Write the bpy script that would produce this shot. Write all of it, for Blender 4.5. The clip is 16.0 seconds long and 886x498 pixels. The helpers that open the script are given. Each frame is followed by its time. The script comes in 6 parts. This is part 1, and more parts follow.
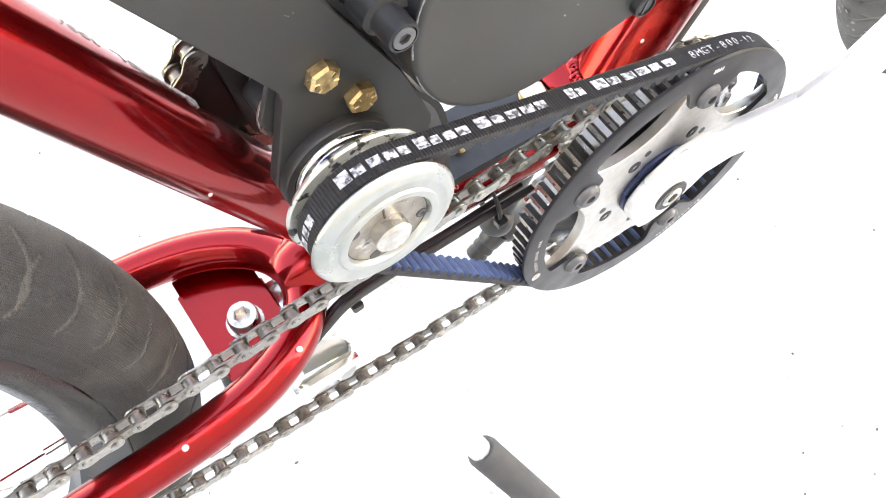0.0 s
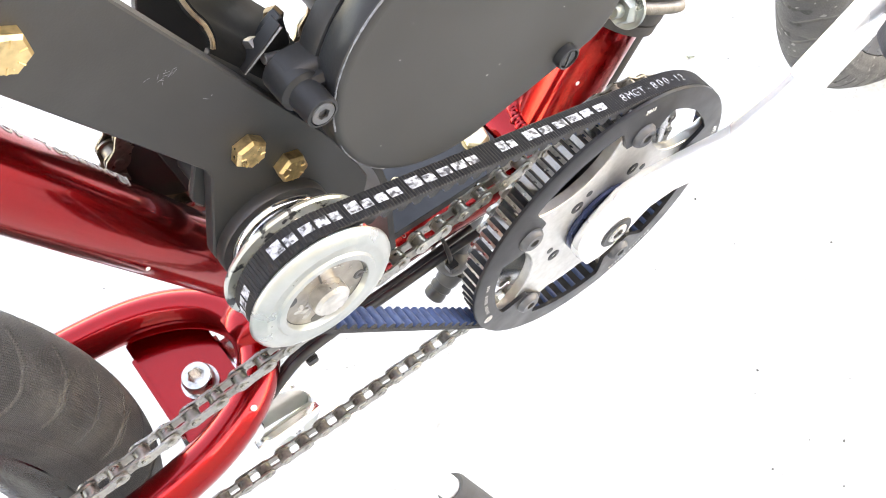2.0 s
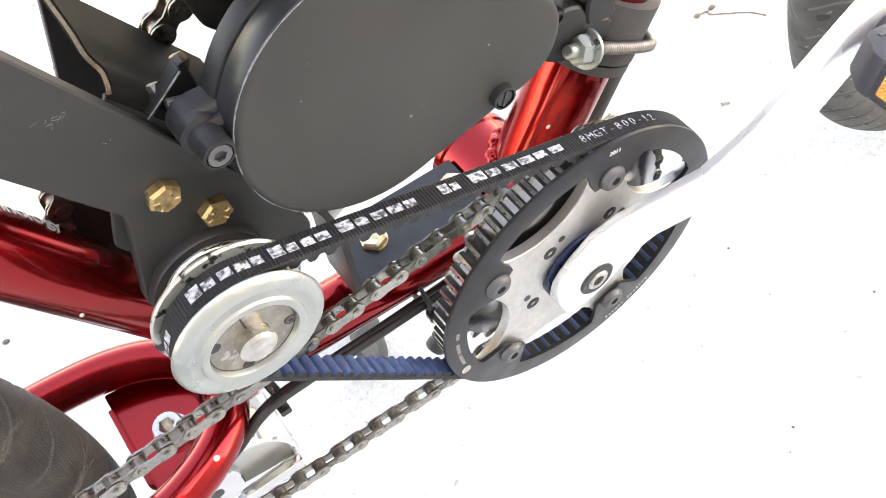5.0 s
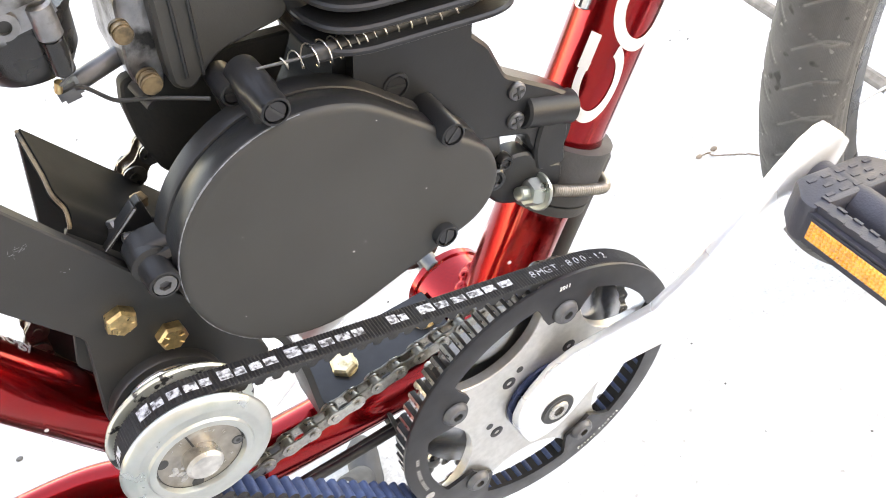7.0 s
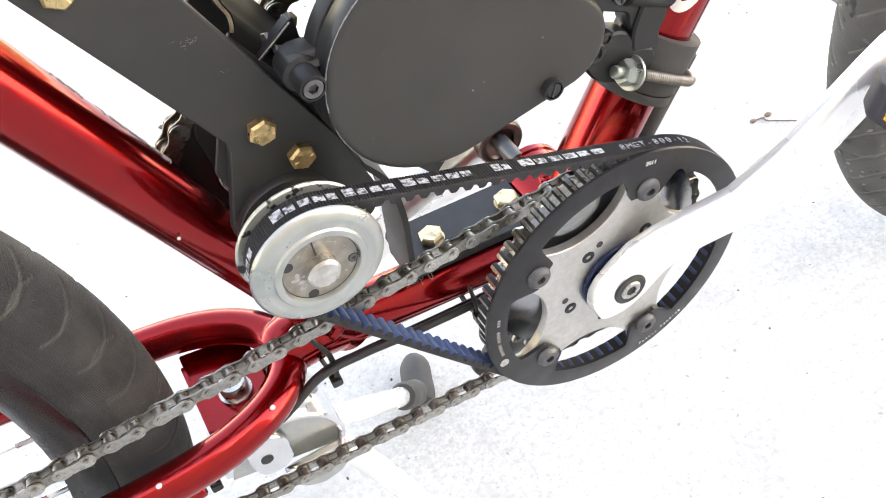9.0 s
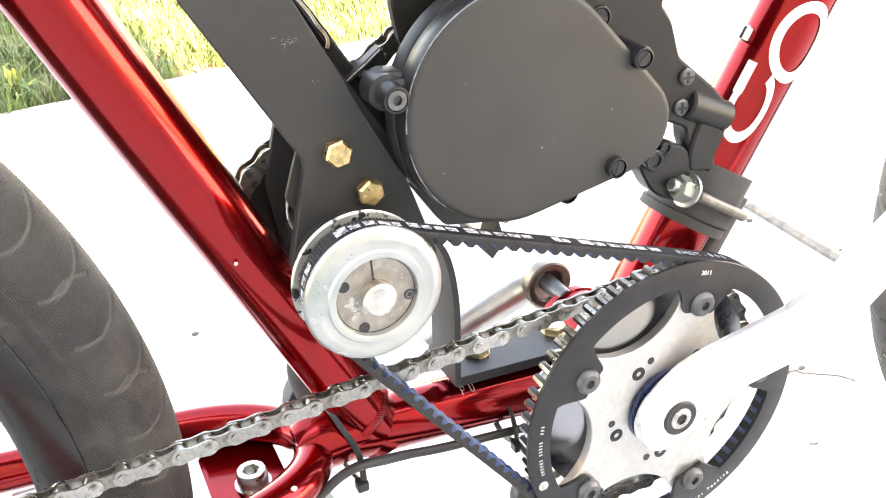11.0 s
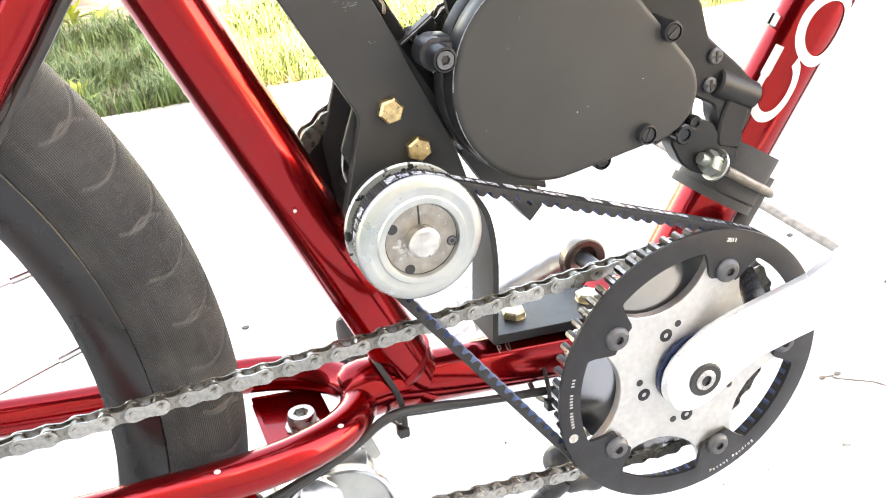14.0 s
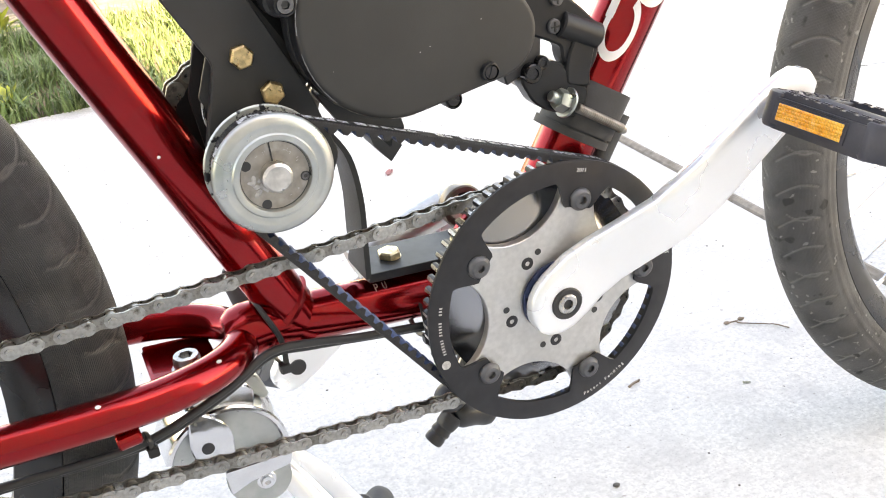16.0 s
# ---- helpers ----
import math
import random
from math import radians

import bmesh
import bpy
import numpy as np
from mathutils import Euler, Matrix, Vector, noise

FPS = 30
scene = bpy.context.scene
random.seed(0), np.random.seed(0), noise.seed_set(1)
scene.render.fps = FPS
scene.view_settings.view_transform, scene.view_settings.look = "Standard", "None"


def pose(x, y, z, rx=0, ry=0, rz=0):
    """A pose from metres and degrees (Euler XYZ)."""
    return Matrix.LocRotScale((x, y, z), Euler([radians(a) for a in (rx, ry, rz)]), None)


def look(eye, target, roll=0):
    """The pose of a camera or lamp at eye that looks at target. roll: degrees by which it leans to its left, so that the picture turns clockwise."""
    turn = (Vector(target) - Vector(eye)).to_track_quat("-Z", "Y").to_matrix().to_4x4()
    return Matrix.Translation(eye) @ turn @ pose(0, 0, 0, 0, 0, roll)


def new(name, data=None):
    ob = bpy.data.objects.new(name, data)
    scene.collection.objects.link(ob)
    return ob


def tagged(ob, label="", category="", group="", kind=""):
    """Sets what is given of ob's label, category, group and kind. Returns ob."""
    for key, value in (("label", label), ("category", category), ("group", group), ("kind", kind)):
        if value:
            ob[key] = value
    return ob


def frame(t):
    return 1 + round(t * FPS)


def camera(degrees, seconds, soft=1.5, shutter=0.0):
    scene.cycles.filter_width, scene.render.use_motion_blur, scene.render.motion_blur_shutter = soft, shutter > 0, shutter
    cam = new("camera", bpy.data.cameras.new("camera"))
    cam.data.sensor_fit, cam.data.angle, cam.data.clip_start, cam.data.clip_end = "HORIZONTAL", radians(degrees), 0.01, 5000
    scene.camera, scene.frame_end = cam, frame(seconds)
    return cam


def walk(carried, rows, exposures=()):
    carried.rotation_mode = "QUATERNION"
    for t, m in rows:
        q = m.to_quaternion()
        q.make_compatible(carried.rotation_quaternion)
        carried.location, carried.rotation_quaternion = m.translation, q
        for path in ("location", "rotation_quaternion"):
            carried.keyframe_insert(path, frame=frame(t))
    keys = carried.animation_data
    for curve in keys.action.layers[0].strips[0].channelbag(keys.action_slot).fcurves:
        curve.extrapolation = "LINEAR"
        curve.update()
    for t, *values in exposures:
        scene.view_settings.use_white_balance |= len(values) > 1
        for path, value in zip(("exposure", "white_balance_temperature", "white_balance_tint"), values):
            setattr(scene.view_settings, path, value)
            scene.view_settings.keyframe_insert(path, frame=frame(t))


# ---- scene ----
cam = camera(49.68, 16.0, 1.0)
# seconds, eye, pitch, roll, yaw
PATH = [
    (0, -0.2407, -0.1647, 0.7544, -62.58, -3.33, -31.66),
    (0.5, -0.2391, -0.1588, 0.7623, -62.58, -2.55, -33.53),
    (1, -0.2311, -0.1550, 0.7622, -62.21, -3.18, -34.12),
    (1.5, -0.2251, -0.1610, 0.7636, -62.30, -4.04, -34.04),
    (2, -0.2179, -0.1658, 0.7661, -61.70, -4.60, -33.80),
    (2.5, -0.2051, -0.1682, 0.7708, -60.58, -5.79, -33.37),
    (3, -0.1973, -0.1737, 0.7707, -59.40, -7.16, -32.78),
    (3.5, -0.2046, -0.1718, 0.7662, -59.14, -10.04, -28.40),
    (4, -0.1972, -0.1702, 0.7656, -58.65, -9.65, -27.73),
    (4.2, -0.1898, -0.1736, 0.7623, -58.94, -9.27, -28.30),
    (6.3, -0.1585, -0.2434, 0.7468, -51.73, -20.53, -15.34),
    (6.5, -0.1575, -0.2351, 0.7498, -51.21, -16.49, -18.12),
    (7, -0.1374, -0.2437, 0.7658, -49.02, -13.98, -22.18),
    (7.5, -0.1507, -0.2527, 0.7534, -51.70, -14.42, -20.26),
    (8, -0.1502, -0.2825, 0.7514, -51.32, -14.14, -14.39),
    (8.5, -0.1884, -0.2818, 0.7273, -50.32, -14.11, -16.15),
    (9, -0.2151, -0.2914, 0.7497, -48.20, -11.09, -20.71),
    (9.5, -0.2622, -0.2957, 0.7500, -42.53, -9.51, -24.92),
    (9.7, -0.2585, -0.2933, 0.7219, -40.32, -7.95, -24.31),
    (11.8, -0.2889, -0.4000, 0.6346, -24.99, -3.10, -22.61),
    (12, -0.2887, -0.4075, 0.6313, -25.41, -4.10, -20.76),
    (12.5, -0.2972, -0.4033, 0.6316, -25.76, -3.02, -21.52),
    (13, -0.2959, -0.4101, 0.6356, -24.81, -3.66, -21.30),
    (13.5, -0.3034, -0.4090, 0.6295, -24.92, -3.71, -19.96),
    (14, -0.2999, -0.3963, 0.6286, -25.98, -3.81, -20.28),
    (14.5, -0.2872, -0.4001, 0.6170, -26.04, -4.17, -21.49),
    (15, -0.2717, -0.4086, 0.6125, -26.64, -4.45, -24.54),
    (15.5, -0.2626, -0.4402, 0.6148, -25.76, -5.57, -23.92),
    (16, -0.2682, -0.4596, 0.6080, -26.30, -5.76, -22.78),
]


def eye_pose(x, y, z, pitch, roll, yaw):
    return pose(x, y, z, 0, 0, yaw) @ pose(0, 0, 0, 90 + pitch) @ pose(0, 0, 0, 0, 0, roll)


WARM = (11500, 17)
EXPOSURES = [(t, stops + 0.36, *WARM) for t, stops in ((0.0, 3.46), (2.0, 3.42), (3.0, 3.29), (3.5, 3.14), (4.2, 3.12), (6.5, 3.15), (7.5, 3.10), (8.0, 2.90), (8.5, 2.73), (8.7, 2.74), (9.2, 3.0), (9.7, 3.28), (12.0, 3.54), (13.0, 3.51), (14.5, 3.32), (15.5, 3.04), (16.0, 2.63))]
walk(cam, [(t, eye_pose(*row)) for t, *row in PATH], EXPOSURES)

# ---- world and light: open shade under a bright sky ----
world = bpy.data.worlds.new("sky")
scene.world = world
world.use_nodes = True
wn = world.node_tree
sky = wn.nodes.new("ShaderNodeTexSky")
sky.sky_type = "NISHITA"
sky.sun_disc = False
sky.sun_elevation, sky.sun_rotation = radians(44), radians(170.8)
wn.nodes["Background"].inputs["Strength"].default_value = 0.15
wn.links.new(sky.outputs[0], wn.nodes["Background"].inputs["Color"])

sun = new("sun", bpy.data.lights.new("sun", "SUN"))
sun.data.energy, sun.data.angle, sun.data.color = 5.0, radians(0.6), (1.0, 0.94, 0.85)
sun.matrix_world = look((0.16, -0.987, 0.966), (0, 0, 0))


# ---- materials ----
def material(name, colour, rough=0.5, metal=0.0, coat=0.0, coat_rough=0.05, vary=0.12, scale=40.0, bump=0.0, bump_scale=600.0,
             second=None, second_scale=9.0, second_at=(0.55, 0.7), rough_vary=0.1, objects=0.0, spec=0.5, worn=None):
    """A surface with grain at one scale, and stains or wear of a second colour at another."""
    m = bpy.data.materials.new(name)
    m.use_nodes = True
    t = m.node_tree
    b = t.nodes["Principled BSDF"]
    b.inputs["Metallic"].default_value = metal
    b.inputs["Coat Weight"].default_value = coat
    b.inputs["Coat Roughness"].default_value = coat_rough
    b.inputs["Specular IOR Level"].default_value = spec
    where = t.nodes.new("ShaderNodeTexCoord").outputs["Object"]

    def grain(size, detail=4.0):
        n = t.nodes.new("ShaderNodeTexNoise")
        n.inputs["Scale"].default_value, n.inputs["Detail"].default_value = size, detail
        t.links.new(where, n.inputs["Vector"])
        return n.outputs["Fac"]

    def mapped(value, a, b_, to0, to1):
        r = t.nodes.new("ShaderNodeMapRange")
        for key, v in zip(("From Min", "From Max", "To Min", "To Max"), (a, b_, to0, to1)):
            r.inputs[key].default_value = v
        t.links.new(value, r.inputs["Value"])
        return r.outputs["Result"]

    def mixed(fac, a, c, blend="MIX"):
        x = t.nodes.new("ShaderNodeMix")
        x.data_type, x.blend_type = "RGBA", blend
        for socket, v in (("Factor", fac), ("A", a), ("B", c)):
            s = [i for i in x.inputs if i.name == socket and (i.type == ("VALUE" if socket == "Factor" else "RGBA"))][0]
            if hasattr(v, "is_linked"):
                t.links.new(v, s)
            else:
                s.default_value = v
        return [o for o in x.outputs if o.type == "RGBA"][0]

    fine = grain(scale)
    low, high = [(*(min(1, c * k) for c in colour), 1) for k in (1 - vary, 1 + vary)]
    out = mixed(mapped(fine, 0.3, 0.7, 0, 1), low, high)
    if second:
        stain = mapped(grain(second_scale, 6.0), *second_at, 0, 1)
        out = mixed(stain, out, (*second, 1))
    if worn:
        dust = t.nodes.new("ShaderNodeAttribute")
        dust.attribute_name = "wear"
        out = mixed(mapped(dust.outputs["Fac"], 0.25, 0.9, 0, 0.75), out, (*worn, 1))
    if objects:
        info = t.nodes.new("ShaderNodeObjectInfo")
        shade = mapped(info.outputs["Random"], 0, 1, 1 - objects, 1 + objects)
        out = mixed(1.0, out, shade, "MULTIPLY")
    t.links.new(out, b.inputs["Base Color"])
    t.links.new(mapped(grain(scale * 0.6 + 3), 0.3, 0.7, max(0.02, rough - rough_vary), min(1, rough + rough_vary)), b.inputs["Roughness"])
    if bump:
        n = t.nodes.new("ShaderNodeBump")
        n.inputs["Strength"].default_value, n.inputs["Distance"].default_value = bump, 0.0006
        t.links.new(grain(bump_scale, 2.0), n.inputs["Height"])
        t.links.new(n.outputs["Normal"], b.inputs["Normal"])
    return m


RED = material("candy_red_paint", (0.31, 0.0022, 0.0050), 0.21, 0.9, 0.5, 0.012, 0.06, 60.0, bump=0.04, bump_scale=42.0, rough_vary=0.03)
WHITE_INK = material("white_print", (0.72, 0.72, 0.70), 0.6, vary=0.15, scale=500.0)
DECAL = material("white_decal", (0.80, 0.78, 0.76), 0.35, coat=0.5, vary=0.05, scale=60.0)
PLATE = material("black_powder_coat", (0.0300, 0.0305, 0.0312), 0.5, vary=0.15, scale=25.0, bump=0.12, bump_scale=1500.0, second=(0.0365, 0.037, 0.0375), second_scale=14.0, spec=0.33)
# bracket web: shade is in the darkened base, tan wear in the second colour
PLATE_SHADED_WORN = material("worn_black_coat", (0.010, 0.0098, 0.0096), 0.6, vary=0.25, scale=30.0, bump=0.08, bump_scale=1500.0, second=(0.060, 0.046, 0.024), second_scale=7.0, second_at=(0.62, 0.86), spec=0.06)
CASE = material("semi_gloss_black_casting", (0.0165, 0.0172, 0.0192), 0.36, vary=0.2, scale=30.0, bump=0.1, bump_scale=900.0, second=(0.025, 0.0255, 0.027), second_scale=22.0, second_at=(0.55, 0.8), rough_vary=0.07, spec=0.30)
NUT = material("dirty_brass", (0.17, 0.12, 0.07), 0.5, 0.5, vary=0.3, scale=300.0, second=(0.05, 0.04, 0.03), second_scale=180.0, second_at=(0.5, 0.66))
SOOT = material("sooty_black_casting", (0.015, 0.0148, 0.0145), 0.6, vary=0.35, scale=60.0, bump=0.3, bump_scale=500.0, spec=0.3)
CARB = material("dull_cast_aluminium", (0.24, 0.24, 0.25), 0.38, 0.8, vary=0.3, scale=120.0, bump=0.4, bump_scale=700.0, second=(0.035, 0.034, 0.033), second_scale=75.0, second_at=(0.50, 0.64))
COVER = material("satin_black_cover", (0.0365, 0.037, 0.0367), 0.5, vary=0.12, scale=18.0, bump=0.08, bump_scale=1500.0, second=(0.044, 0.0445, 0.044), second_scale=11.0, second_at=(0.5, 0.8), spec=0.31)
SCUFF_GLINT = material("scuffed_bare_metal", (0.20, 0.21, 0.23), 0.5, 0.3, vary=0.5, scale=400.0)
PLASTIC = material("dark_plastic", (0.040, 0.041, 0.054), 0.50, vary=0.2, scale=50.0, bump=0.25, bump_scale=900.0, second=(0.085, 0.085, 0.095), second_scale=22.0, second_at=(0.54, 0.8))
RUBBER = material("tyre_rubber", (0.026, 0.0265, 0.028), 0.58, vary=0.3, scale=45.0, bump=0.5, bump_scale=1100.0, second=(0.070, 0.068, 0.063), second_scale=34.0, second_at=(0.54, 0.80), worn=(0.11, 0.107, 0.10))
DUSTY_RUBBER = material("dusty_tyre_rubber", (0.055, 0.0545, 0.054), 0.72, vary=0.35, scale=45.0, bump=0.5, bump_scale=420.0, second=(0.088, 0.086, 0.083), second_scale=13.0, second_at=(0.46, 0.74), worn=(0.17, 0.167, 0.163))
for rubber, knurl in ((RUBBER, 1.0), (DUSTY_RUBBER, 0.3)):
    tread_nodes = rubber.node_tree
    tread_at = tread_nodes.nodes.new("ShaderNodeAttribute")
    tread_at.attribute_name = "tread"
    cells = tread_nodes.nodes.new("ShaderNodeTexVoronoi")
    cells.inputs["Scale"].default_value, cells.inputs["Randomness"].default_value = 1000.0, 0.2
    knurl_bump = tread_nodes.nodes.new("ShaderNodeBump")
    knurl_bump.inputs["Strength"].default_value, knurl_bump.inputs["Distance"].default_value = knurl, 0.0007
    knurl_bump.invert = True
    tread_nodes.links.new(tread_at.outputs["Vector"], cells.inputs["Vector"])
    tread_nodes.links.new(cells.outputs["Distance"], knurl_bump.inputs["Height"])
    first_bump = [q for q in tread_nodes.nodes if q.type == "BUMP" and q != knurl_bump][0]
    tread_nodes.links.new(knurl_bump.outputs["Normal"], first_bump.inputs["Normal"])
pits = DUSTY_RUBBER.node_tree
pit_base = [q for q in pits.nodes if q.type == "BSDF_PRINCIPLED"][0].inputs["Base Color"]
pit_colour = pit_base.links[0].from_socket
for size, low, high, colour in ((70.0, 0.66, 0.70, (0.022, 0.021, 0.020, 1)), (150.0, 0.68, 0.72, (0.19, 0.185, 0.18, 1))):
    pit_noise = pits.nodes.new("ShaderNodeTexNoise")
    pit_noise.inputs["Scale"].default_value, pit_noise.inputs["Detail"].default_value = size, 1.5
    pits.links.new(pits.nodes.new("ShaderNodeTexCoord").outputs["Object"], pit_noise.inputs["Vector"])
    pit_limit = pits.nodes.new("ShaderNodeMapRange")
    pit_limit.inputs["From Min"].default_value, pit_limit.inputs["From Max"].default_value = low, high
    pits.links.new(pit_noise.outputs["Fac"], pit_limit.inputs["Value"])
    pit_mix = pits.nodes.new("ShaderNodeMix")
    pit_mix.data_type = "RGBA"
    pit_ins = [q for q in pit_mix.inputs if q.type == "RGBA"]
    pits.links.new(pit_limit.outputs["Result"], pit_mix.inputs[0])
    pits.links.new(pit_colour, pit_ins[0])
    pit_ins[1].default_value = colour
    pit_colour = [q for q in pit_mix.outputs if q.type == "RGBA"][0]
pits.links.new(pit_colour, pit_base)
GREY_RUBBER = material("grey_rubber", (0.050, 0.050, 0.052), 0.7, vary=0.2, scale=50.0, bump=0.3)
RIM_BLACK = material("black_rim_paint", (0.011, 0.011, 0.0115), 0.28, vary=0.1, scale=30.0)
CABLE = material("black_cable_sheath", (0.023, 0.023, 0.024), 0.4, vary=0.1, scale=80.0)
ANODISED = material("black_anodised_aluminium", (0.026, 0.026, 0.029), 0.38, 0.4, vary=0.15, scale=120.0, rough_vary=0.06)
BURNT = material("heat_burnt_steel", (0.17, 0.145, 0.13), 0.34, 0.8, vary=0.3, scale=60.0, second=(0.07, 0.062, 0.06), second_scale=40.0)
BOLT_GREY = material("dark_grey_bolt", (0.115, 0.116, 0.122), 0.42, 0.6, vary=0.2, scale=150.0)
ZINC = material("zinc_plated_steel", (0.45, 0.468, 0.452), 0.36, 0.85, vary=0.10, scale=70.0, second=(0.36, 0.40, 0.38), second_scale=55.0, second_at=(0.52, 0.75), bump=0.12, bump_scale=500.0, rough_vary=0.12)
OILY_ZINC = material("oily_zinc_plate", (0.55, 0.58, 0.55), 0.36, 0.7, vary=0.12, scale=70.0, second=(0.05, 0.05, 0.055), second_scale=170.0, second_at=(0.55, 0.60))
STEEL = material("worn_bright_steel", (0.55, 0.53, 0.50), 0.3, 0.95, vary=0.25, scale=160.0, second=(0.22, 0.20, 0.18), second_scale=120.0, second_at=(0.6, 0.75))
CHROME = material("chromed_steel", (0.72, 0.73, 0.75), 0.14, 1.0, vary=0.06, scale=60.0, rough_vary=0.05)
ALLOY = material("brushed_aluminium_plate", (0.56, 0.55, 0.53), 0.38, 0.9, vary=0.08, scale=260.0, second=(0.46, 0.45, 0.43), second_scale=35.0, second_at=(0.5, 0.8))
CRANK = material("polished_aluminium", (0.90, 0.91, 0.92), 0.28, 0.6, vary=0.02, scale=25.0, rough_vary=0.05)
CHAIN = material("oily_chain_steel", (0.37, 0.36, 0.335), 0.33, 0.9, vary=0.2, scale=300.0, second=(0.11, 0.095, 0.08), second_scale=210.0, second_at=(0.58, 0.74), objects=0.15)
CHAIN_INNER = material("dark_oily_chain_steel", (0.26, 0.245, 0.22), 0.34, 0.88, vary=0.25, scale=260.0, second=(0.08, 0.07, 0.06), second_scale=190.0, second_at=(0.56, 0.72), objects=0.15)
CHAIN_DARK = material("brown_oily_chain", (0.20, 0.165, 0.135), 0.35, 0.85, vary=0.3, scale=260.0)
GOLD = material("yellow_zinc_bolt", (0.60, 0.43, 0.22), 0.34, 0.88, vary=0.22, scale=260.0, second=(0.26, 0.18, 0.09), second_scale=150.0, second_at=(0.54, 0.72), objects=0.12)
PALE_GOLD = material("pale_zinc_bolt", (0.74, 0.62, 0.42), 0.34, 0.85, vary=0.18, scale=260.0, second=(0.42, 0.31, 0.16), second_scale=200.0, second_at=(0.55, 0.7))
BUSH = material("grey_sintered_steel", (0.30, 0.275, 0.245), 0.42, 0.75, vary=0.2, scale=160.0, second=(0.42, 0.40, 0.37), second_scale=110.0, second_at=(0.58, 0.8))
DISH = material("smooth_chromed_dish", (0.34, 0.345, 0.36), 0.22, 1.0, vary=0.1, scale=20.0, rough_vary=0.06)
WORN_PRINT = material("worn_white_print", (0.50, 0.53, 0.58), 0.6, vary=0.3, scale=900.0, second=(0.05, 0.052, 0.060), second_scale=430.0, second_at=(0.45, 0.62))
PALE_INK = material("pale_stamping", (0.44, 0.43, 0.42), 0.55, 0.3, vary=0.3, scale=500.0)
BELT = material("black_belt_rubber", (0.017, 0.017, 0.019), 0.6, vary=0.25, scale=300.0, bump=0.3, bump_scale=1800.0, spec=0.4)
BLUE = material("blue_tooth_fabric", (0.030, 0.062, 0.155), 0.55, vary=0.2, scale=260.0, bump=0.25, bump_scale=2500.0, second=(0.02, 0.03, 0.06), second_scale=120.0, second_at=(0.55, 0.8))
BLUE_RING = material("blue_anodised_ring", (0.022, 0.035, 0.085), 0.3, 0.6, vary=0.1, scale=60.0)
AMBER = material("amber_reflector", (0.80, 0.30, 0.020), 0.20, coat=1.0, vary=0.30, scale=330.0, bump=0.4, bump_scale=330.0, second=(0.95, 0.50, 0.07), second_scale=60.0, second_at=(0.5, 0.7))
CONCRETE = material("pale_concrete", (0.56, 0.553, 0.54), 0.9, vary=0.16, scale=320.0, bump=0.04, bump_scale=420.0, second=(0.48, 0.475, 0.468), second_scale=30.0, second_at=(0.50, 0.74), spec=0.3)
# broad pale patches coloured in for dappled sun, and scattered tiny dark and rusty flecks in the slab
slab_nodes = CONCRETE.node_tree
slab_where = slab_nodes.nodes.new("ShaderNodeTexCoord").outputs["Object"]
slab_base = [q for q in slab_nodes.nodes if q.type == "BSDF_PRINCIPLED"][0].inputs["Base Color"]
slab_colour = slab_base.links[0].from_socket
for size, detail, low, high, colour in ((4.5, 3.0, 0.50, 0.66, (0.63, 0.625, 0.61, 1)), (11.0, 6.0, 0.50, 0.66, (0.43, 0.428, 0.425, 1)), (150.0, 9.0, 0.44, 0.72, (0.36, 0.358, 0.357, 1)), (620.0, 2.0, 0.60, 0.72, (0.28, 0.277, 0.274, 1)), (330.0, 1.0, 0.71, 0.76, (0.17, 0.155, 0.14, 1)), (90.0, 1.0, 0.755, 0.78, (0.23, 0.21, 0.19, 1))):
    fleck = slab_nodes.nodes.new("ShaderNodeTexNoise")
    fleck.inputs["Scale"].default_value, fleck.inputs["Detail"].default_value = size, detail
    slab_nodes.links.new(slab_where, fleck.inputs["Vector"])
    limit = slab_nodes.nodes.new("ShaderNodeMapRange")
    limit.inputs["From Min"].default_value, limit.inputs["From Max"].default_value, limit.inputs["To Max"].default_value = low, high, 0.6
    slab_nodes.links.new(fleck.outputs["Fac"], limit.inputs["Value"])
    blend = slab_nodes.nodes.new("ShaderNodeMix")
    blend.data_type = "RGBA"
    ins = [q for q in blend.inputs if q.type == "RGBA"]
    slab_nodes.links.new(limit.outputs["Result"], blend.inputs[0])
    slab_nodes.links.new(slab_colour, ins[0])
    ins[1].default_value = colour
    slab_colour = [q for q in blend.outputs if q.type == "RGBA"][0]
slab_nodes.links.new(slab_colour, slab_base)
STUCCO = material("pale_render", (0.42, 0.405, 0.39), 0.9, vary=0.08, scale=20.0, bump=0.5, bump_scale=120.0, second=(0.37, 0.355, 0.34), second_scale=1.5)
JOINT = material("dirty_joint_filler", (0.20, 0.18, 0.16), 0.95, vary=0.3, scale=80.0, bump=0.8, bump_scale=200.0)
SOIL = material("dry_soil", (0.15, 0.11, 0.075), 0.95, vary=0.4, scale=30.0, bump=1.0, bump_scale=90.0, second=(0.24, 0.20, 0.13), second_scale=25.0)
GRASS = material("grass_blades", (0.115, 0.180, 0.062), 0.6, vary=0.5, scale=11.0, second=(0.36, 0.33, 0.23), second_scale=40.0, second_at=(0.58, 0.74))
WEED = material("pale_weed_leaf", (0.36, 0.40, 0.07), 0.6, vary=0.35, scale=40.0)
ROOT = material("pale_dry_root", (0.42, 0.36, 0.27), 0.85, vary=0.3, scale=60.0, bump=0.4)
TWIG = material("dry_twig", (0.22, 0.17, 0.13), 0.85, vary=0.3, scale=120.0, bump=0.5)
PETAL = material("dry_pink_petal", (0.50, 0.27, 0.27), 0.8, vary=0.25, scale=120.0)
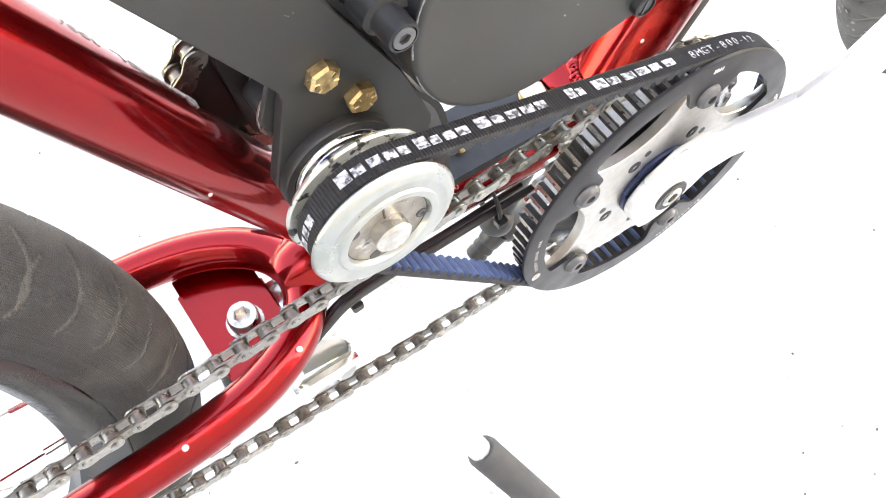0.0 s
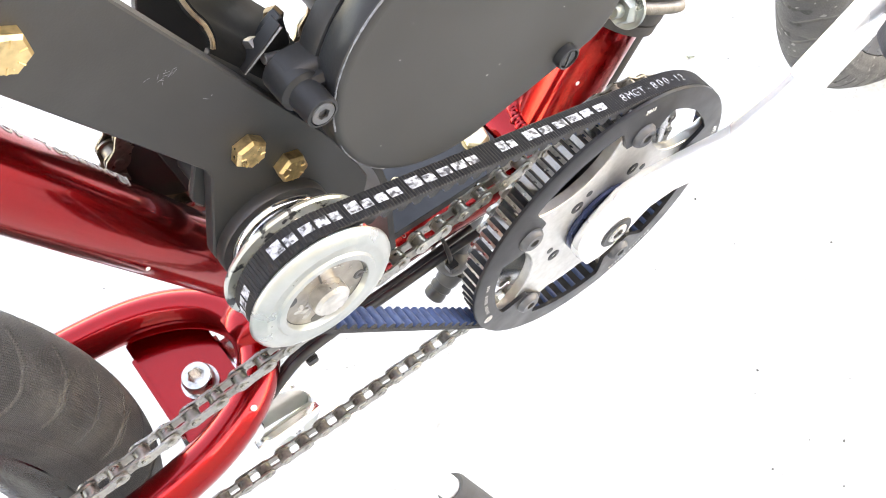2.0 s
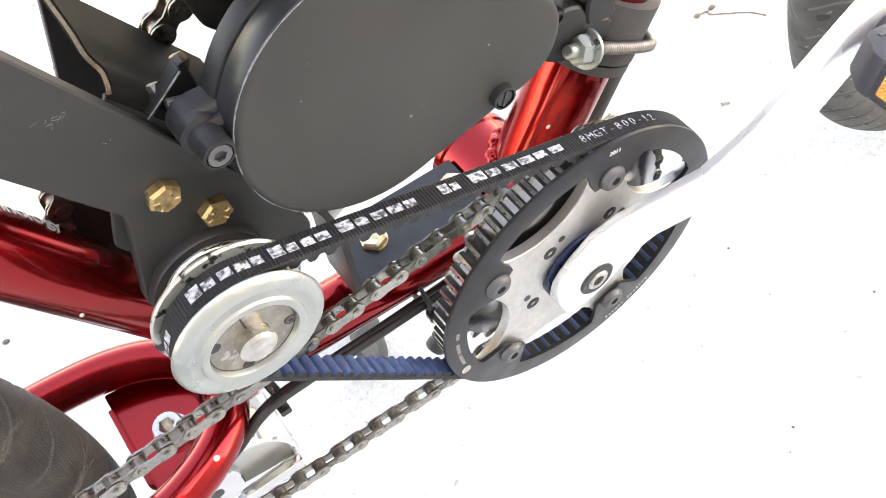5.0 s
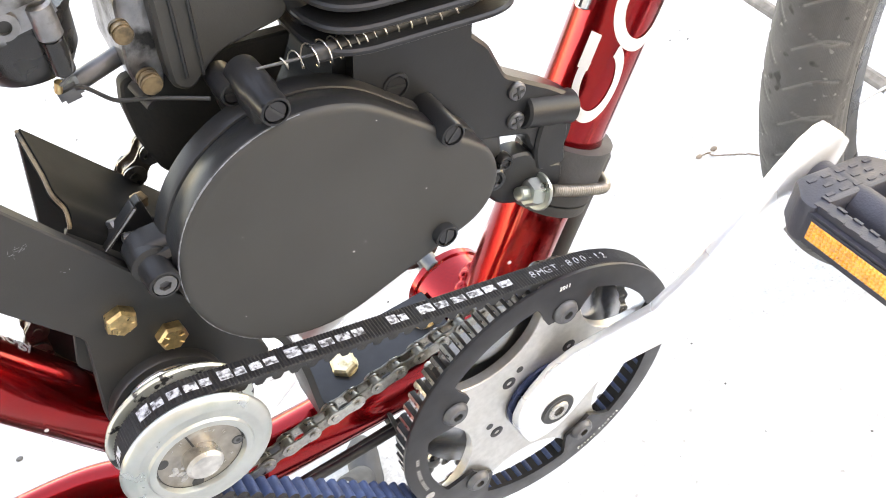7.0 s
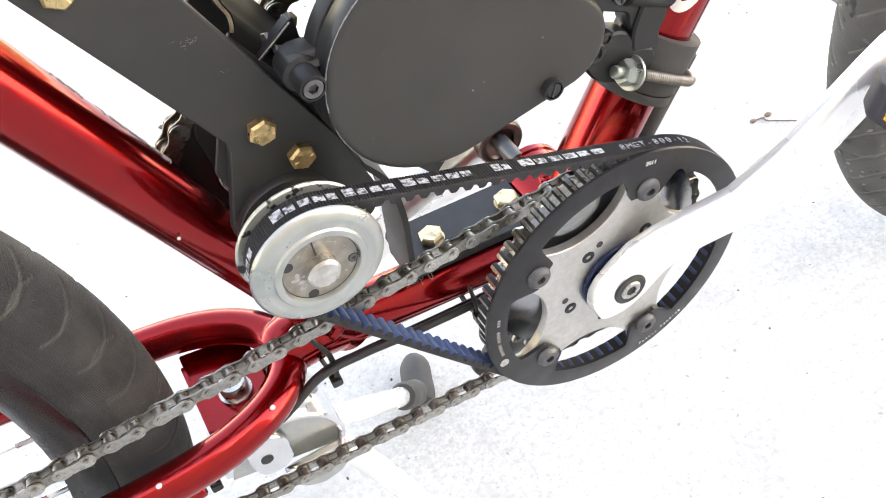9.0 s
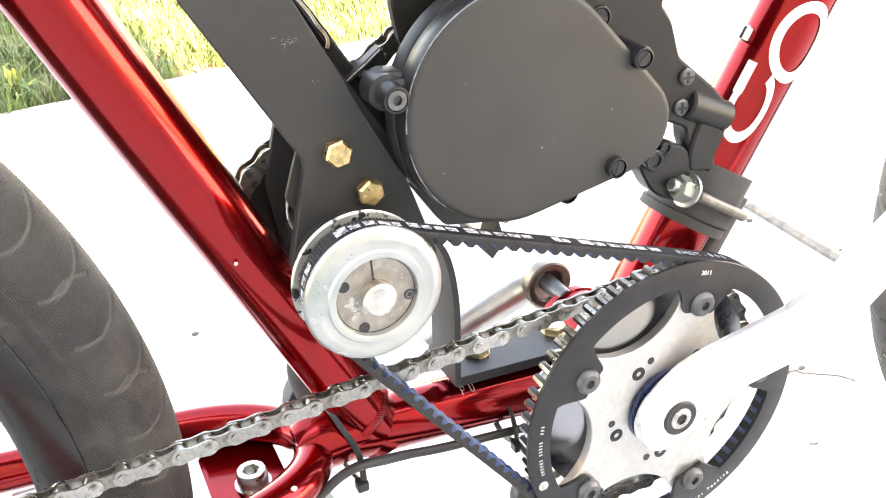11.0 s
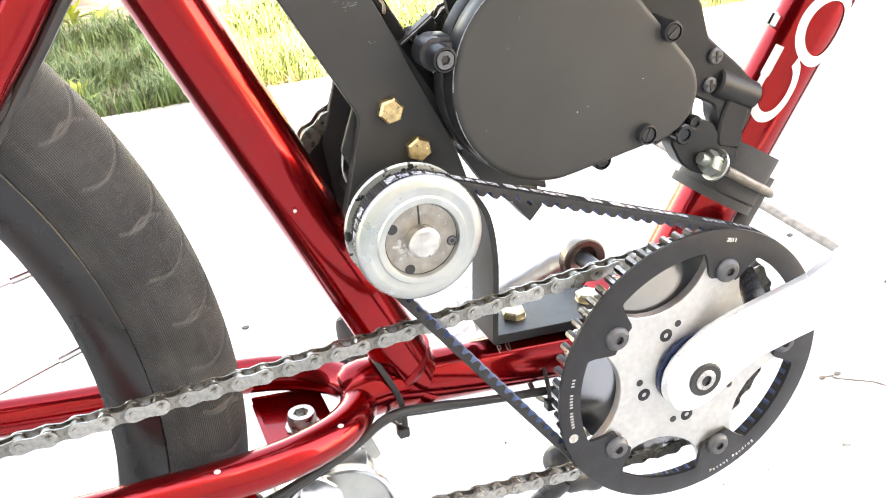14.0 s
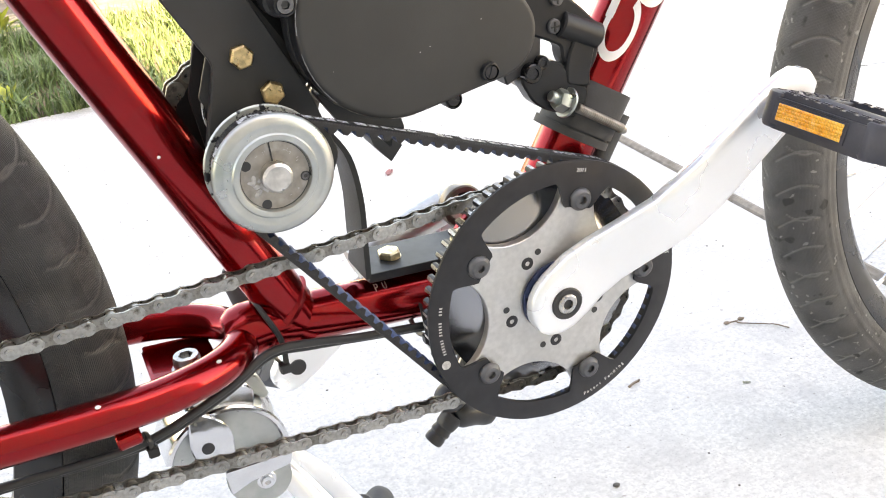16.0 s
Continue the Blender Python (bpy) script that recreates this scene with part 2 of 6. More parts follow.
SPROUT = material("pale_seed_leaf", (0.46, 0.46, 0.36), 0.85, vary=0.3, scale=200.0)
SPECK = material("dark_grit", (0.09, 0.085, 0.08), 0.9, vary=0.3, scale=200.0)

# ---- building helpers: x forward along the bicycle, y away from its drive side, origin at the crank axle ----
AXLE = 0.306
MID = 0.064


def mesh_object(name, bm, mat, parent=None, label="", sharp=35):
    me = bpy.data.meshes.new(name)
    bmesh.ops.recalc_face_normals(bm, faces=bm.faces)
    bm.to_mesh(me)
    bm.free()
    me.materials.append(mat)
    me.polygons.foreach_set("use_smooth", [True] * len(me.polygons))
    me.set_sharp_from_angle(angle=radians(sharp))
    ob = new(name, me)
    ob.parent = parent
    return tagged(ob, label)


def part(name, bm, mat, parent, label="", sharp=35):
    return mesh_object(name, bm, mat, parent, label, sharp)


def placed(name, ob, m, parent, label=""):
    """A piece on the same mesh as ob, at m."""
    o = new(name, ob.data)
    o.parent, o.matrix_basis = parent, m
    return tagged(o, label)


def spline(points, steps=8, closed=False):
    """A smooth line through points."""
    p = [Vector(q) for q in points]
    n, out = len(p), []
    for i in range(n if closed else n - 1):
        a, b, c, d = (p[(i + k) % n] if closed else p[min(max(i + k, 0), n - 1)] for k in (-1, 0, 1, 2))
        for s in range(steps):
            u = s / steps
            out.append(0.5 * ((2 * b) + (c - a) * u + (2 * a - 5 * b + 4 * c - d) * u * u + (3 * b - a - 3 * c + d) * u ** 3))
    return out if closed else out + [p[-1]]


def sweep(bm, path, radius, seg=16, closed=False, caps=True, squash=None):
    """A round tube along path; radius may be a list."""
    path = [Vector(p) for p in path]
    n = len(path)
    side, rings = None, []
    for i in range(n):
        a, b = path[(i - 1) % n if closed else max(i - 1, 0)], path[(i + 1) % n if closed else min(i + 1, n - 1)]
        d = (b - a).normalized()
        if side is None:
            side = d.orthogonal().normalized()
        side = (side - d * side.dot(d)).normalized()
        up = d.cross(side)
        r = radius[i] if isinstance(radius, (list, tuple)) else radius
        k = squash or (1, 1)
        rings.append([bm.verts.new(path[i] + r * (side * math.cos(2 * math.pi * j / seg) * k[0] + up * math.sin(2 * math.pi * j / seg) * k[1])) for j in range(seg)])
    for i in range(n if closed else n - 1):
        a, b = rings[i], rings[(i + 1) % n]
        for j in range(seg):
            bm.faces.new((a[j], a[(j + 1) % seg], b[(j + 1) % seg], b[j]))
    if caps and not closed:
        bm.faces.new(rings[0]), bm.faces.new(rings[-1])
    return bm


def rod(a, b, r, seg=20, bm=None, chamfer=0.0):
    bm = bm or bmesh.new()
    a, b = Vector(a), Vector(b)
    d = (b - a).normalized()
    if chamfer:
        return sweep(bm, [a, a + d * chamfer, b - d * chamfer, b], [r - chamfer, r, r, r - chamfer], seg)
    return sweep(bm, [a, b], r, seg)


def lathe(profile, centre=(0, 0), seg=64, bm=None, closed=True):
    """Turns a profile of (radius, y) round the y axis through centre (x, z)."""
    bm = bm or bmesh.new()
    rings = []
    for r, y in profile:
        if r < 1e-6:
            rings.append([bm.verts.new((centre[0], y, centre[1]))])
        else:
            rings.append([bm.verts.new((centre[0] + r * math.cos(2 * math.pi * j / seg), y, centre[1] + r * math.sin(2 * math.pi * j / seg))) for j in range(seg)])
    pairs = list(zip(rings, rings[1:])) + ([(rings[-1], rings[0])] if closed else [])
    for a, b in pairs:
        for j in range(seg):
            k = (j + 1) % seg
            if len(a) == 1 and len(b) == 1:
                break
            if len(a) == 1:
                bm.faces.new((a[0], b[k], b[j]))
            elif len(b) == 1:
                bm.faces.new((a[j], a[k], b[0]))
            else:
                bm.faces.new((a[j], a[k], b[k], b[j]))
    return bm


def inset(poly, d):
    """Moves a closed outline inwards by d (outlines run counter-clockwise)."""
    out, n = [], len(poly)
    for i in range(n):
        p, a, b = (Vector(poly[k % n]) for k in (i, i - 1, i + 1))
        e0, e1 = (p - a).normalized(), (b - p).normalized()
        n0, n1 = Vector((-e0.y, e0.x)), Vector((-e1.y, e1.x))
        m = (n0 + n1) / max(0.4, 1 + n0.dot(n1))
        out.append(p + m * d)
    return out


def area(poly):
    return sum(a[0] * b[1] - a[1] * b[0] for a, b in zip(poly, poly[1:] + poly[:1])) / 2


def slab(poly, y0, y1, edge=0.0008, bm=None):
    """An (x, z) outline given depth from y0 to y1, with softened edges."""
    bm = bm or bmesh.new()
    poly = list(poly) if area(list(poly)) > 0 else list(poly)[::-1]
    layers = [(edge, y0), (0, y0 + edge), (0, y1 - edge), (edge, y1)] if edge else [(0, y0), (0, y1)]
    return loft(poly, layers, bm)


def loft(poly, layers, bm=None):
    bm = bm or bmesh.new()
    rings = [[bm.verts.new((p[0], y, p[1])) for p in (inset(poly, d) if d else poly)] for d, y in layers]
    n = len(poly)
    for a, b in zip(rings, rings[1:]):
        for j in range(n):
            bm.faces.new((a[j], a[(j + 1) % n], b[(j + 1) % n], b[j]))
    bm.faces.new(rings[0]), bm.faces.new(rings[-1])
    return bm


def box(lo, hi, bevel=0.0015, bm=None, m=None):
    bm = bm or bmesh.new()
    lo, hi = Vector(lo), Vector(hi)
    made = bmesh.ops.create_cube(bm, size=1.0, matrix=Matrix.LocRotScale((lo + hi) / 2, None, hi - lo))["verts"]
    if bevel:
        es = list({e for v in made for e in v.link_edges})
        made = bmesh.ops.bevel(bm, geom=es, offset=bevel, segments=2, affect="EDGES")["verts"]
    if m:
        bmesh.ops.transform(bm, matrix=m, verts=list(made))
    return bm


def disc(n, r, centre=(0, 0), start=0.0):
    return [(centre[0] + r * math.cos(start + 2 * math.pi * k / n), centre[1] + r * math.sin(start + 2 * math.pi * k / n)) for k in range(n)]


def hull(points):
    pts = sorted(set((round(p[0], 6), round(p[1], 6)) for p in points))
    def half(seq):
        out = []
        for p in seq:
            while len(out) > 1 and (out[-1][0] - out[-2][0]) * (p[1] - out[-2][1]) - (out[-1][1] - out[-2][1]) * (p[0] - out[-2][0]) <= 0:
                out.pop()
            out.append(p)
        return out[:-1]
    return half(pts) + half(pts[::-1])


def rounded(poly, r, steps=5):
    """Rounds the corners of an outline."""
    out, n = [], len(poly)
    for i in range(n):
        p, a, b = (Vector(poly[k % n]) for k in (i, i - 1, i + 1))
        k = min(r, (a - p).length * 0.45, (b - p).length * 0.45)
        s, e = p + (a - p).normalized() * k, p + (b - p).normalized() * k
        out += [(1 - u) ** 2 * s + 2 * u * (1 - u) * p + u * u * e for u in (j / steps for j in range(steps + 1))]
    return [(q.x, q.y) for q in out]


def hex_head(bm, centre, y, r, h, turn=0.3):
    """A hexagon bolt head that stands out towards -y from y, with a chamfered top."""
    c = (centre[0], centre[1])
    loft(disc(6, r, c, turn), [(r * 0.14, y - h), (0, y - h * 0.75), (0, y)], bm)
    return bm


def socket_head(bm, centre, y, r, h, hole=0.5):
    """A round socket-head screw towards -y, with a hexagon recess."""
    c = centre
    seg = 24
    outer = [(r, y), (r, y - h * 0.8), (r * 0.9, y - h)]
    rings = [[bm.verts.new((c[0] + q * math.cos(2 * math.pi * j / seg), yy, c[1] + q * math.sin(2 * math.pi * j / seg))) for j in range(seg)] for q, yy in outer]
    for hr, yy in ((hole, y - h), (hole, y - h * 0.35)):
        ring = []
        for j in range(seg):
            a = 2 * math.pi * j / seg
            k = math.cos(math.pi / 6) / math.cos((a % (math.pi / 3)) - math.pi / 6)
            ring.append(bm.verts.new((c[0] + r * hr * k * math.cos(a), yy, c[1] + r * hr * k * math.sin(a))))
        rings.append(ring)
    for a, b in zip(rings, rings[1:]):
        for j in range(seg):
            bm.faces.new((a[j], a[(j + 1) % seg], b[(j + 1) % seg], b[j]))
    bm.faces.new(rings[-1]), bm.faces.new(rings[0])
    return bm


def text_mesh(body, size, m, mat, parent, name="lettering", label="", depth=0.0002):
    """Letters from the built-in font, as a mesh placed by m."""
    cu = bpy.data.curves.new(name, "FONT")
    cu.body, cu.size, cu.extrude = body, size, depth
    cu.align_x, cu.align_y = "CENTER", "CENTER"
    tmp = bpy.data.objects.new(name, cu)
    me = bpy.data.meshes.new_from_object(tmp)
    bpy.data.objects.remove(tmp)
    me.materials.append(mat)
    ob = new(name, me)
    ob.parent, ob.matrix_basis = parent, m
    return tagged(ob, label)

# ---- ground: a concrete slab with a joint, grass verge and soil bed beyond ----
def flat(name, x0, x1, y0, y1, z, mat, step=None):
    bm = bmesh.new()
    nx, ny = (max(1, int((b - a) / step)) if step else 1 for a, b in ((x0, x1), (y0, y1)))
    vs = [[bm.verts.new((x0 + (x1 - x0) * i / nx, y0 + (y1 - y0) * j / ny, z)) for j in range(ny + 1)] for i in range(nx + 1)]
    for i in range(nx):
        for j in range(ny):
            bm.faces.new((vs[i][j], vs[i + 1][j], vs[i + 1][j + 1], vs[i][j + 1]))
    return mesh_object(name, bm, mat)


GRASS_EDGE, EDGE_SLOPE = 1.83, 0.06
JOINT_X, JOINT_SLOPE = 0.611, 0.056


def plate_on_ground(outline, low, high):
    """A slab of concrete with the outline given in x and y, its rim softened."""
    bm = bmesh.new()
    rings = [[bm.verts.new((p[0], p[1], z)) for p in (inset(outline, d) if d else outline)] for z, d in ((low, 0), (high - 0.004, 0), (high - 0.001, 0.0012), (high, 0.005))]
    for a, b in zip(rings, rings[1:]):
        for j in range(len(a)):
            bm.faces.new((a[j], a[(j + 1) % len(a)], b[(j + 1) % len(a)], b[j]))
    bm.faces.new(rings[0][::-1]), bm.faces.new(rings[-1])
    return bm


ground = tagged(flat("ground", -400, 400, -400, 400, -0.02, SOIL), "dry brown soil under the slabs and beyond the grass", kind="structure")
joint_end = (GRASS_EDGE + EDGE_SLOPE * JOINT_X) / (1 - EDGE_SLOPE * JOINT_SLOPE)
left_end, right_end = (JOINT_X + JOINT_SLOPE * y for y in (-8, joint_end))
bm = plate_on_ground([(-6, -8), (left_end - 0.0085, -8), (right_end - 0.0085, joint_end), (-6, GRASS_EDGE - 6 * EDGE_SLOPE)], -0.12, 0)
pavement = tagged(mesh_object("pavement", bm, CONCRETE), "pale grey concrete slabs with fine speckles, brightly lit", kind="structure")
part("paving_slab", plate_on_ground([(left_end + 0.0085, -8), (9, -8), (9, GRASS_EDGE + 9 * EDGE_SLOPE), (right_end + 0.0085, joint_end)], -0.12, 0), CONCRETE, pavement, "second pale concrete slab")
bm = bmesh.new()
sweep(bm, [(JOINT_X + JOINT_SLOPE * (-8 + y * 0.1) + 0.002 * noise.noise((0, y * 0.15, 3.0)), -8 + y * 0.1, -0.004 + 0.0025 * noise.noise((2, y * 0.31, 0))) for y in range(98)], 0.0105, 8, squash=(1, 0.8))
part("joint_filler", bm, JOINT, pavement, "crumbling brown filler in the slab joint")


def grass_patch(count, seed, x0, x1, y0, y1, height):
    rng = np.random.default_rng(seed)
    x, y = rng.uniform(x0, x1, count), y0 + (y1 - y0) * rng.uniform(0, 1, count) ** 1.3
    clump = np.array([noise.noise((a * 5, b * 5, 1.7)) for a, b in zip(x, y)])
    keep = rng.uniform(-0.5, 0.5, count) < 1.3 * clump + 0.12
    x, y, clump = x[keep], y[keep], clump[keep]
    n = len(x)
    h = height * rng.uniform(0.45, 1.25, n) * (1 + 0.6 * clump)
    turn, lean, w = rng.uniform(0, 2 * np.pi, n), rng.uniform(0.1, 1.2, n), rng.uniform(0.0012, 0.0028, n)
    ax, ay = np.cos(turn), np.sin(turn)
    verts = np.zeros((n, 5, 3))
    for k, (up, out, wide) in enumerate(((0, 0, -1), (0, 0, 1), (0.6, 0.35, -0.8), (0.6, 0.35, 0.8), (1.0, 1.0, 0))):
        verts[:, k, 0] = x + ax * lean * h * out - ay * w * wide
        verts[:, k, 1] = y + EDGE_SLOPE * x + ay * lean * h * out + ax * w * wide
        verts[:, k, 2] = -0.012 + h * up * (1 - 0.25 * lean * out)
    base = np.arange(n)[:, None] * 5
    faces = [tuple(f) for f in (base + [0, 1, 3, 2]).tolist()] + [tuple(f) for f in (base + [2, 3, 4]).tolist()]
    me = bpy.data.meshes.new("grass")
    me.from_pydata(verts.reshape(-1, 3).tolist(), [], faces)
    me.materials.append(GRASS)
    return tagged(new("grass", me), "short green lawn grass with dry straws along the slab", "grass", kind="stuff")


grass_patch(112000, 4, -4.0, 4.6, GRASS_EDGE - 0.012, 2.80, 0.070)


def weed(at, size, seed):
    rnd = random.Random(seed)
    base = Vector(at) + Vector((0, 0, -0.015))
    plant = mesh_object("weed", sweep(bmesh.new(), [base, base + Vector((0, 0, size * 0.35))], 0.0025, 6), WEED)
    for k in range(13):
        turn, tilt = rnd.uniform(0, 6.28), rnd.uniform(0.3, 1.2)
        long, wide = size * rnd.uniform(0.35, 0.75), size * 0.09
        d = Vector((math.cos(turn) * math.cos(tilt), math.sin(turn) * math.cos(tilt), math.sin(tilt)))
        side = Vector((-math.sin(turn), math.cos(turn), 0))
        o = base + Vector((0, 0, size * rnd.uniform(0.05, 0.3)))
        bm = bmesh.new()
        rib = [bm.verts.new(o + d * long * u - Vector((0, 0, long * 0.25 * u * u + wide * 0.4 * math.sin(3.14 * u)))) for u in (0, 0.3, 0.6, 1.0)]
        for sgn in (-1, 1):
            edge = [bm.verts.new(o + d * long * u + side * sgn * wide * w - Vector((0, 0, long * 0.25 * u * u))) for u, w in ((0.3, 0.8), (0.6, 1.0))]
            bm.faces.new((rib[0], rib[1], edge[0])), bm.faces.new((rib[1], rib[2], edge[1], edge[0])), bm.faces.new((rib[2], rib[3], edge[1]))
        part("leaf", bm, WEED, plant)
    return tagged(plant, "yellow-green leafy weed growing at the slab edge", "plant", "weeds in the grass")


for k, (x, y, s) in enumerate(((-0.31, 1.80, 0.11), (-0.36, 1.95, 0.10), (-0.29, 2.75, 0.16), (-0.06, 2.85, 0.14), (0.24, 1.78, 0.08), (-0.5, 2.2, 0.1), (-0.43, 2.40, 0.12), (-0.33, 2.74, 0.13), (-0.20, 2.72, 0.12))):
    weed((x, y + 0.13, 0), s, k)


def twig(points, r, buds=()):
    bm = bmesh.new()
    sweep(bm, spline(points, 6), r, 6)
    for x, y, q in buds:
        bmesh.ops.create_icosphere(bm, subdivisions=2, radius=q, matrix=Matrix.LocRotScale((x, y, q * 0.4), None, (1.4, 1, 0.5)))
    for v in bm.verts:
        v.co += 0.0005 * noise.noise_vector(v.co * 300)
    return tagged(mesh_object("twig", bm, TWIG), "thin dry brown twig lying on the concrete", "twig", "twigs on the slab")


def root(points, r):
    return tagged(mesh_object("root", sweep(bmesh.new(), spline(points, 6), r, 7), ROOT), "pale dry root lying over the bare soil", "root", "roots in the soil bed")


rnd = random.Random(3)
for k in range(9):
    x, y, a = rnd.uniform(-0.42, -0.12), rnd.uniform(2.80, 3.2), rnd.uniform(-0.5, 0.5)
    root([(x + 0.06 * q * math.cos(a) - 0.09, y + 0.06 * q * math.sin(a) + 0.03 * math.sin(q * 1.7 + k), -0.012 + 0.012 * abs(math.sin(q + k))) for q in range(5)], rnd.uniform(0.003, 0.006))

twig([(x + 0.0115, y + 0.006, z) for x, y, z in ((0.441, 0.245, 0.001), (0.431, 0.257, 0.0025), (0.423, 0.265, 0.002), (0.412, 0.273, 0.002), (0.400, 0.284, 0.002), (0.402, 0.289, 0.001), (0.392, 0.291, 0.001))], 0.0008, ((0.4205, 0.296, 0.0032), (0.4005, 0.2975, 0.0030)))

rnd = random.Random(11)
bm = bmesh.new()
for k in range(620):
    x, y, q = rnd.uniform(-0.8, 1.0), rnd.uniform(-0.25, 1.6), rnd.choice((0.0004, 0.0005, 0.0006, 0.0008, 0.0012))
    bmesh.ops.create_icosphere(bm, subdivisions=1, radius=q, matrix=Matrix.LocRotScale((x, y, q * 0.3), Euler((0, 0, rnd.uniform(0, 6))), (rnd.uniform(1, 2), 1, 0.5)))
tagged(mesh_object("grit", bm, SPECK), "tiny dark specks of grit scattered over the concrete", "grit", kind="stuff")


def pebble(x, y, r, mat, label):
    bm = bmesh.new()
    bmesh.ops.create_icosphere(bm, subdivisions=2, radius=r, matrix=Matrix.LocRotScale((x, y, r * 0.35), None, (1.3, 0.9, 0.5)))
    for v in bm.verts:
        v.co += 0.25 * r * noise.noise_vector(v.co * 90)
    return tagged(mesh_object("pebble", bm, mat), label, "pebble", "pebbles on the slab")


for x, y, r in ((-0.02, 0.86, 0.005), (-0.17, 0.72, 0.004), (-0.35, 0.42, 0.003), (0.130, 0.129, 0.0033), (0.613, 0.606, 0.0042), (0.657, 0.476, 0.0022)):
    pebble(x, y, r, SPECK, "small dark pebble on the pale concrete")

def petal(x, y, long, turn, mat, label):
    """A small curled leaf or petal lying on the slab."""
    bm = bmesh.new()
    rows = []
    for u in np.linspace(0, 1, 7):
        w = 0.26 * long * math.sin(math.pi * min(1, u * 0.9 + 0.05)) ** 0.8
        rows.append([bm.verts.new(((u - 0.5) * long, v * w, 0.0006 + 0.10 * long * abs(v) ** 2 + 0.10 * long * (u - 0.5) ** 2)) for v in (-1, -0.5, 0, 0.5, 1)])
    for a, b in zip(rows, rows[1:]):
        for j in range(4):
            bm.faces.new((a[j], a[j + 1], b[j + 1], b[j]))
    bmesh.ops.solidify(bm, geom=list(bm.faces), thickness=0.0004)
    bmesh.ops.transform(bm, matrix=pose(x, y, 0, 0, 0, turn), verts=bm.verts)
    return tagged(mesh_object("petal", bm, mat), label, "petal", "petals on the slab")


petal(0.257, 0.995, 0.026, 55, PETAL, "small dry pink petal on the concrete")
petal(0.340, 0.192, 0.0065, -30, SPROUT, "tiny pale green seed leaf on the concrete")
petal(0.3365, 0.1945, 0.005, 60, SPROUT, "tiny pale green seed leaf on the concrete")
twig([(0.230, 0.252, 0.001), (0.238, 0.254, 0.0022), (0.247, 0.257, 0.001)], 0.0014)

# unseen wall added behind the walk, sized to keep the sun off the slab
bm = box((-9.0, -3.0, -0.1), (0.80, -2.7, 7.5), 0.02)
box((0.80, -3.0, -0.1), (2.35, -2.71, 4.35), 0.02, bm)
tagged(mesh_object("wall_south", bm, STUCCO), "plain pale wall with a lower wing, unseen, added to block the sun", kind="structure")

# ---- the bicycle ----
bicycle = new("bicycle")
bicycle.location = (0, 0, AXLE)
bicycle.empty_display_size = 0.1
tagged(bicycle, "red cruiser bicycle with a black motor and belt drive", "bicycle")

# frame
DT = Vector((math.cos(radians(58.8)), 0, math.sin(radians(58.8))))
DT0 = Vector((0.0034, MID, -0.002))
ST = Vector((-math.cos(radians(66.3)), 0, math.sin(radians(66.3))))
ST0 = Vector((-0.1264, MID, -0.0555))
down_tube = part("down_tube", rod(DT0, DT0 + DT * 0.62, 0.0205, 40), RED, bicycle, "glossy candy red down tube with white letters")
seat_tube = part("seat_tube", sweep(bmesh.new(), [ST0 + ST * s for s in (0.055, 0.12, 0.2, 0.24, 0.30, 0.62)], [0.0165, 0.0165, 0.0168, 0.0172, 0.0175, 0.0175], 40), RED, bicycle, "glossy candy red seat tube")
lower_tube = part("lower_tube", rod((-0.015, MID, -0.010), (-0.185, MID, 0.006), 0.0165, 36), RED, bicycle, "glossy candy red tube from crank to seat tube")
part("bottom_bracket_shell", lathe([(0.024, MID - 0.034), (0.0255, MID - 0.0325), (0.0255, MID + 0.0330), (0.0266, MID + 0.0345), (0.0266, MID + 0.0385), (0.0250, MID + 0.0400), (0.012, MID + 0.0400), (0.012, MID - 0.034)], (0, 0), 40), RED, bicycle, "red bottom bracket shell")
stay = [(-0.575, 0.004, 0.030), (-0.45, 0.008, 0.020), (-0.34, 0.0125, 0.010), (-0.265, 0.0155, 0.006), (-0.225, 0.024, 0.005), (-0.199, 0.041, 0.004), (-0.1895, MID, 0.004)]
path = spline(stay + [(x, 2 * MID - y, z) for x, y, z in stay[-2::-1]], 8)
chainstay = part("chainstay", sweep(bmesh.new(), path, 0.0112, 24), RED, bicycle, "red U-shaped chainstay loop round the tyre")
for p in ((-0.279, 0.0095, 0.0172), (-0.2106, 0.0222, 0.0145)):
    bm = bmesh.new()
    bmesh.ops.create_icosphere(bm, subdivisions=2, radius=0.0017, matrix=Matrix.LocRotScale(p, None, (1, 1, 0.5)))
    part("paint_chip", bm, WHITE_INK, chainstay, "round white paint speck")
for n, p in enumerate(((-0.2145, 0.0462, 0.1326),)):
    bm = bmesh.new()
    bmesh.ops.create_icosphere(bm, subdivisions=2, radius=0.0010, matrix=Matrix.LocRotScale(p, None, (1, 0.5, 1)))
    part("paint_chip", bm, WHITE_INK, seat_tube, "round white paint speck")
bm = bmesh.new()
bmesh.ops.create_icosphere(bm, subdivisions=2, radius=0.0013, matrix=Matrix.LocRotScale((0.0166, 0.0465, 0.0595), None, (1, 0.5, 1)))
part("paint_chip", bm, WHITE_INK, down_tube, "round white paint speck")
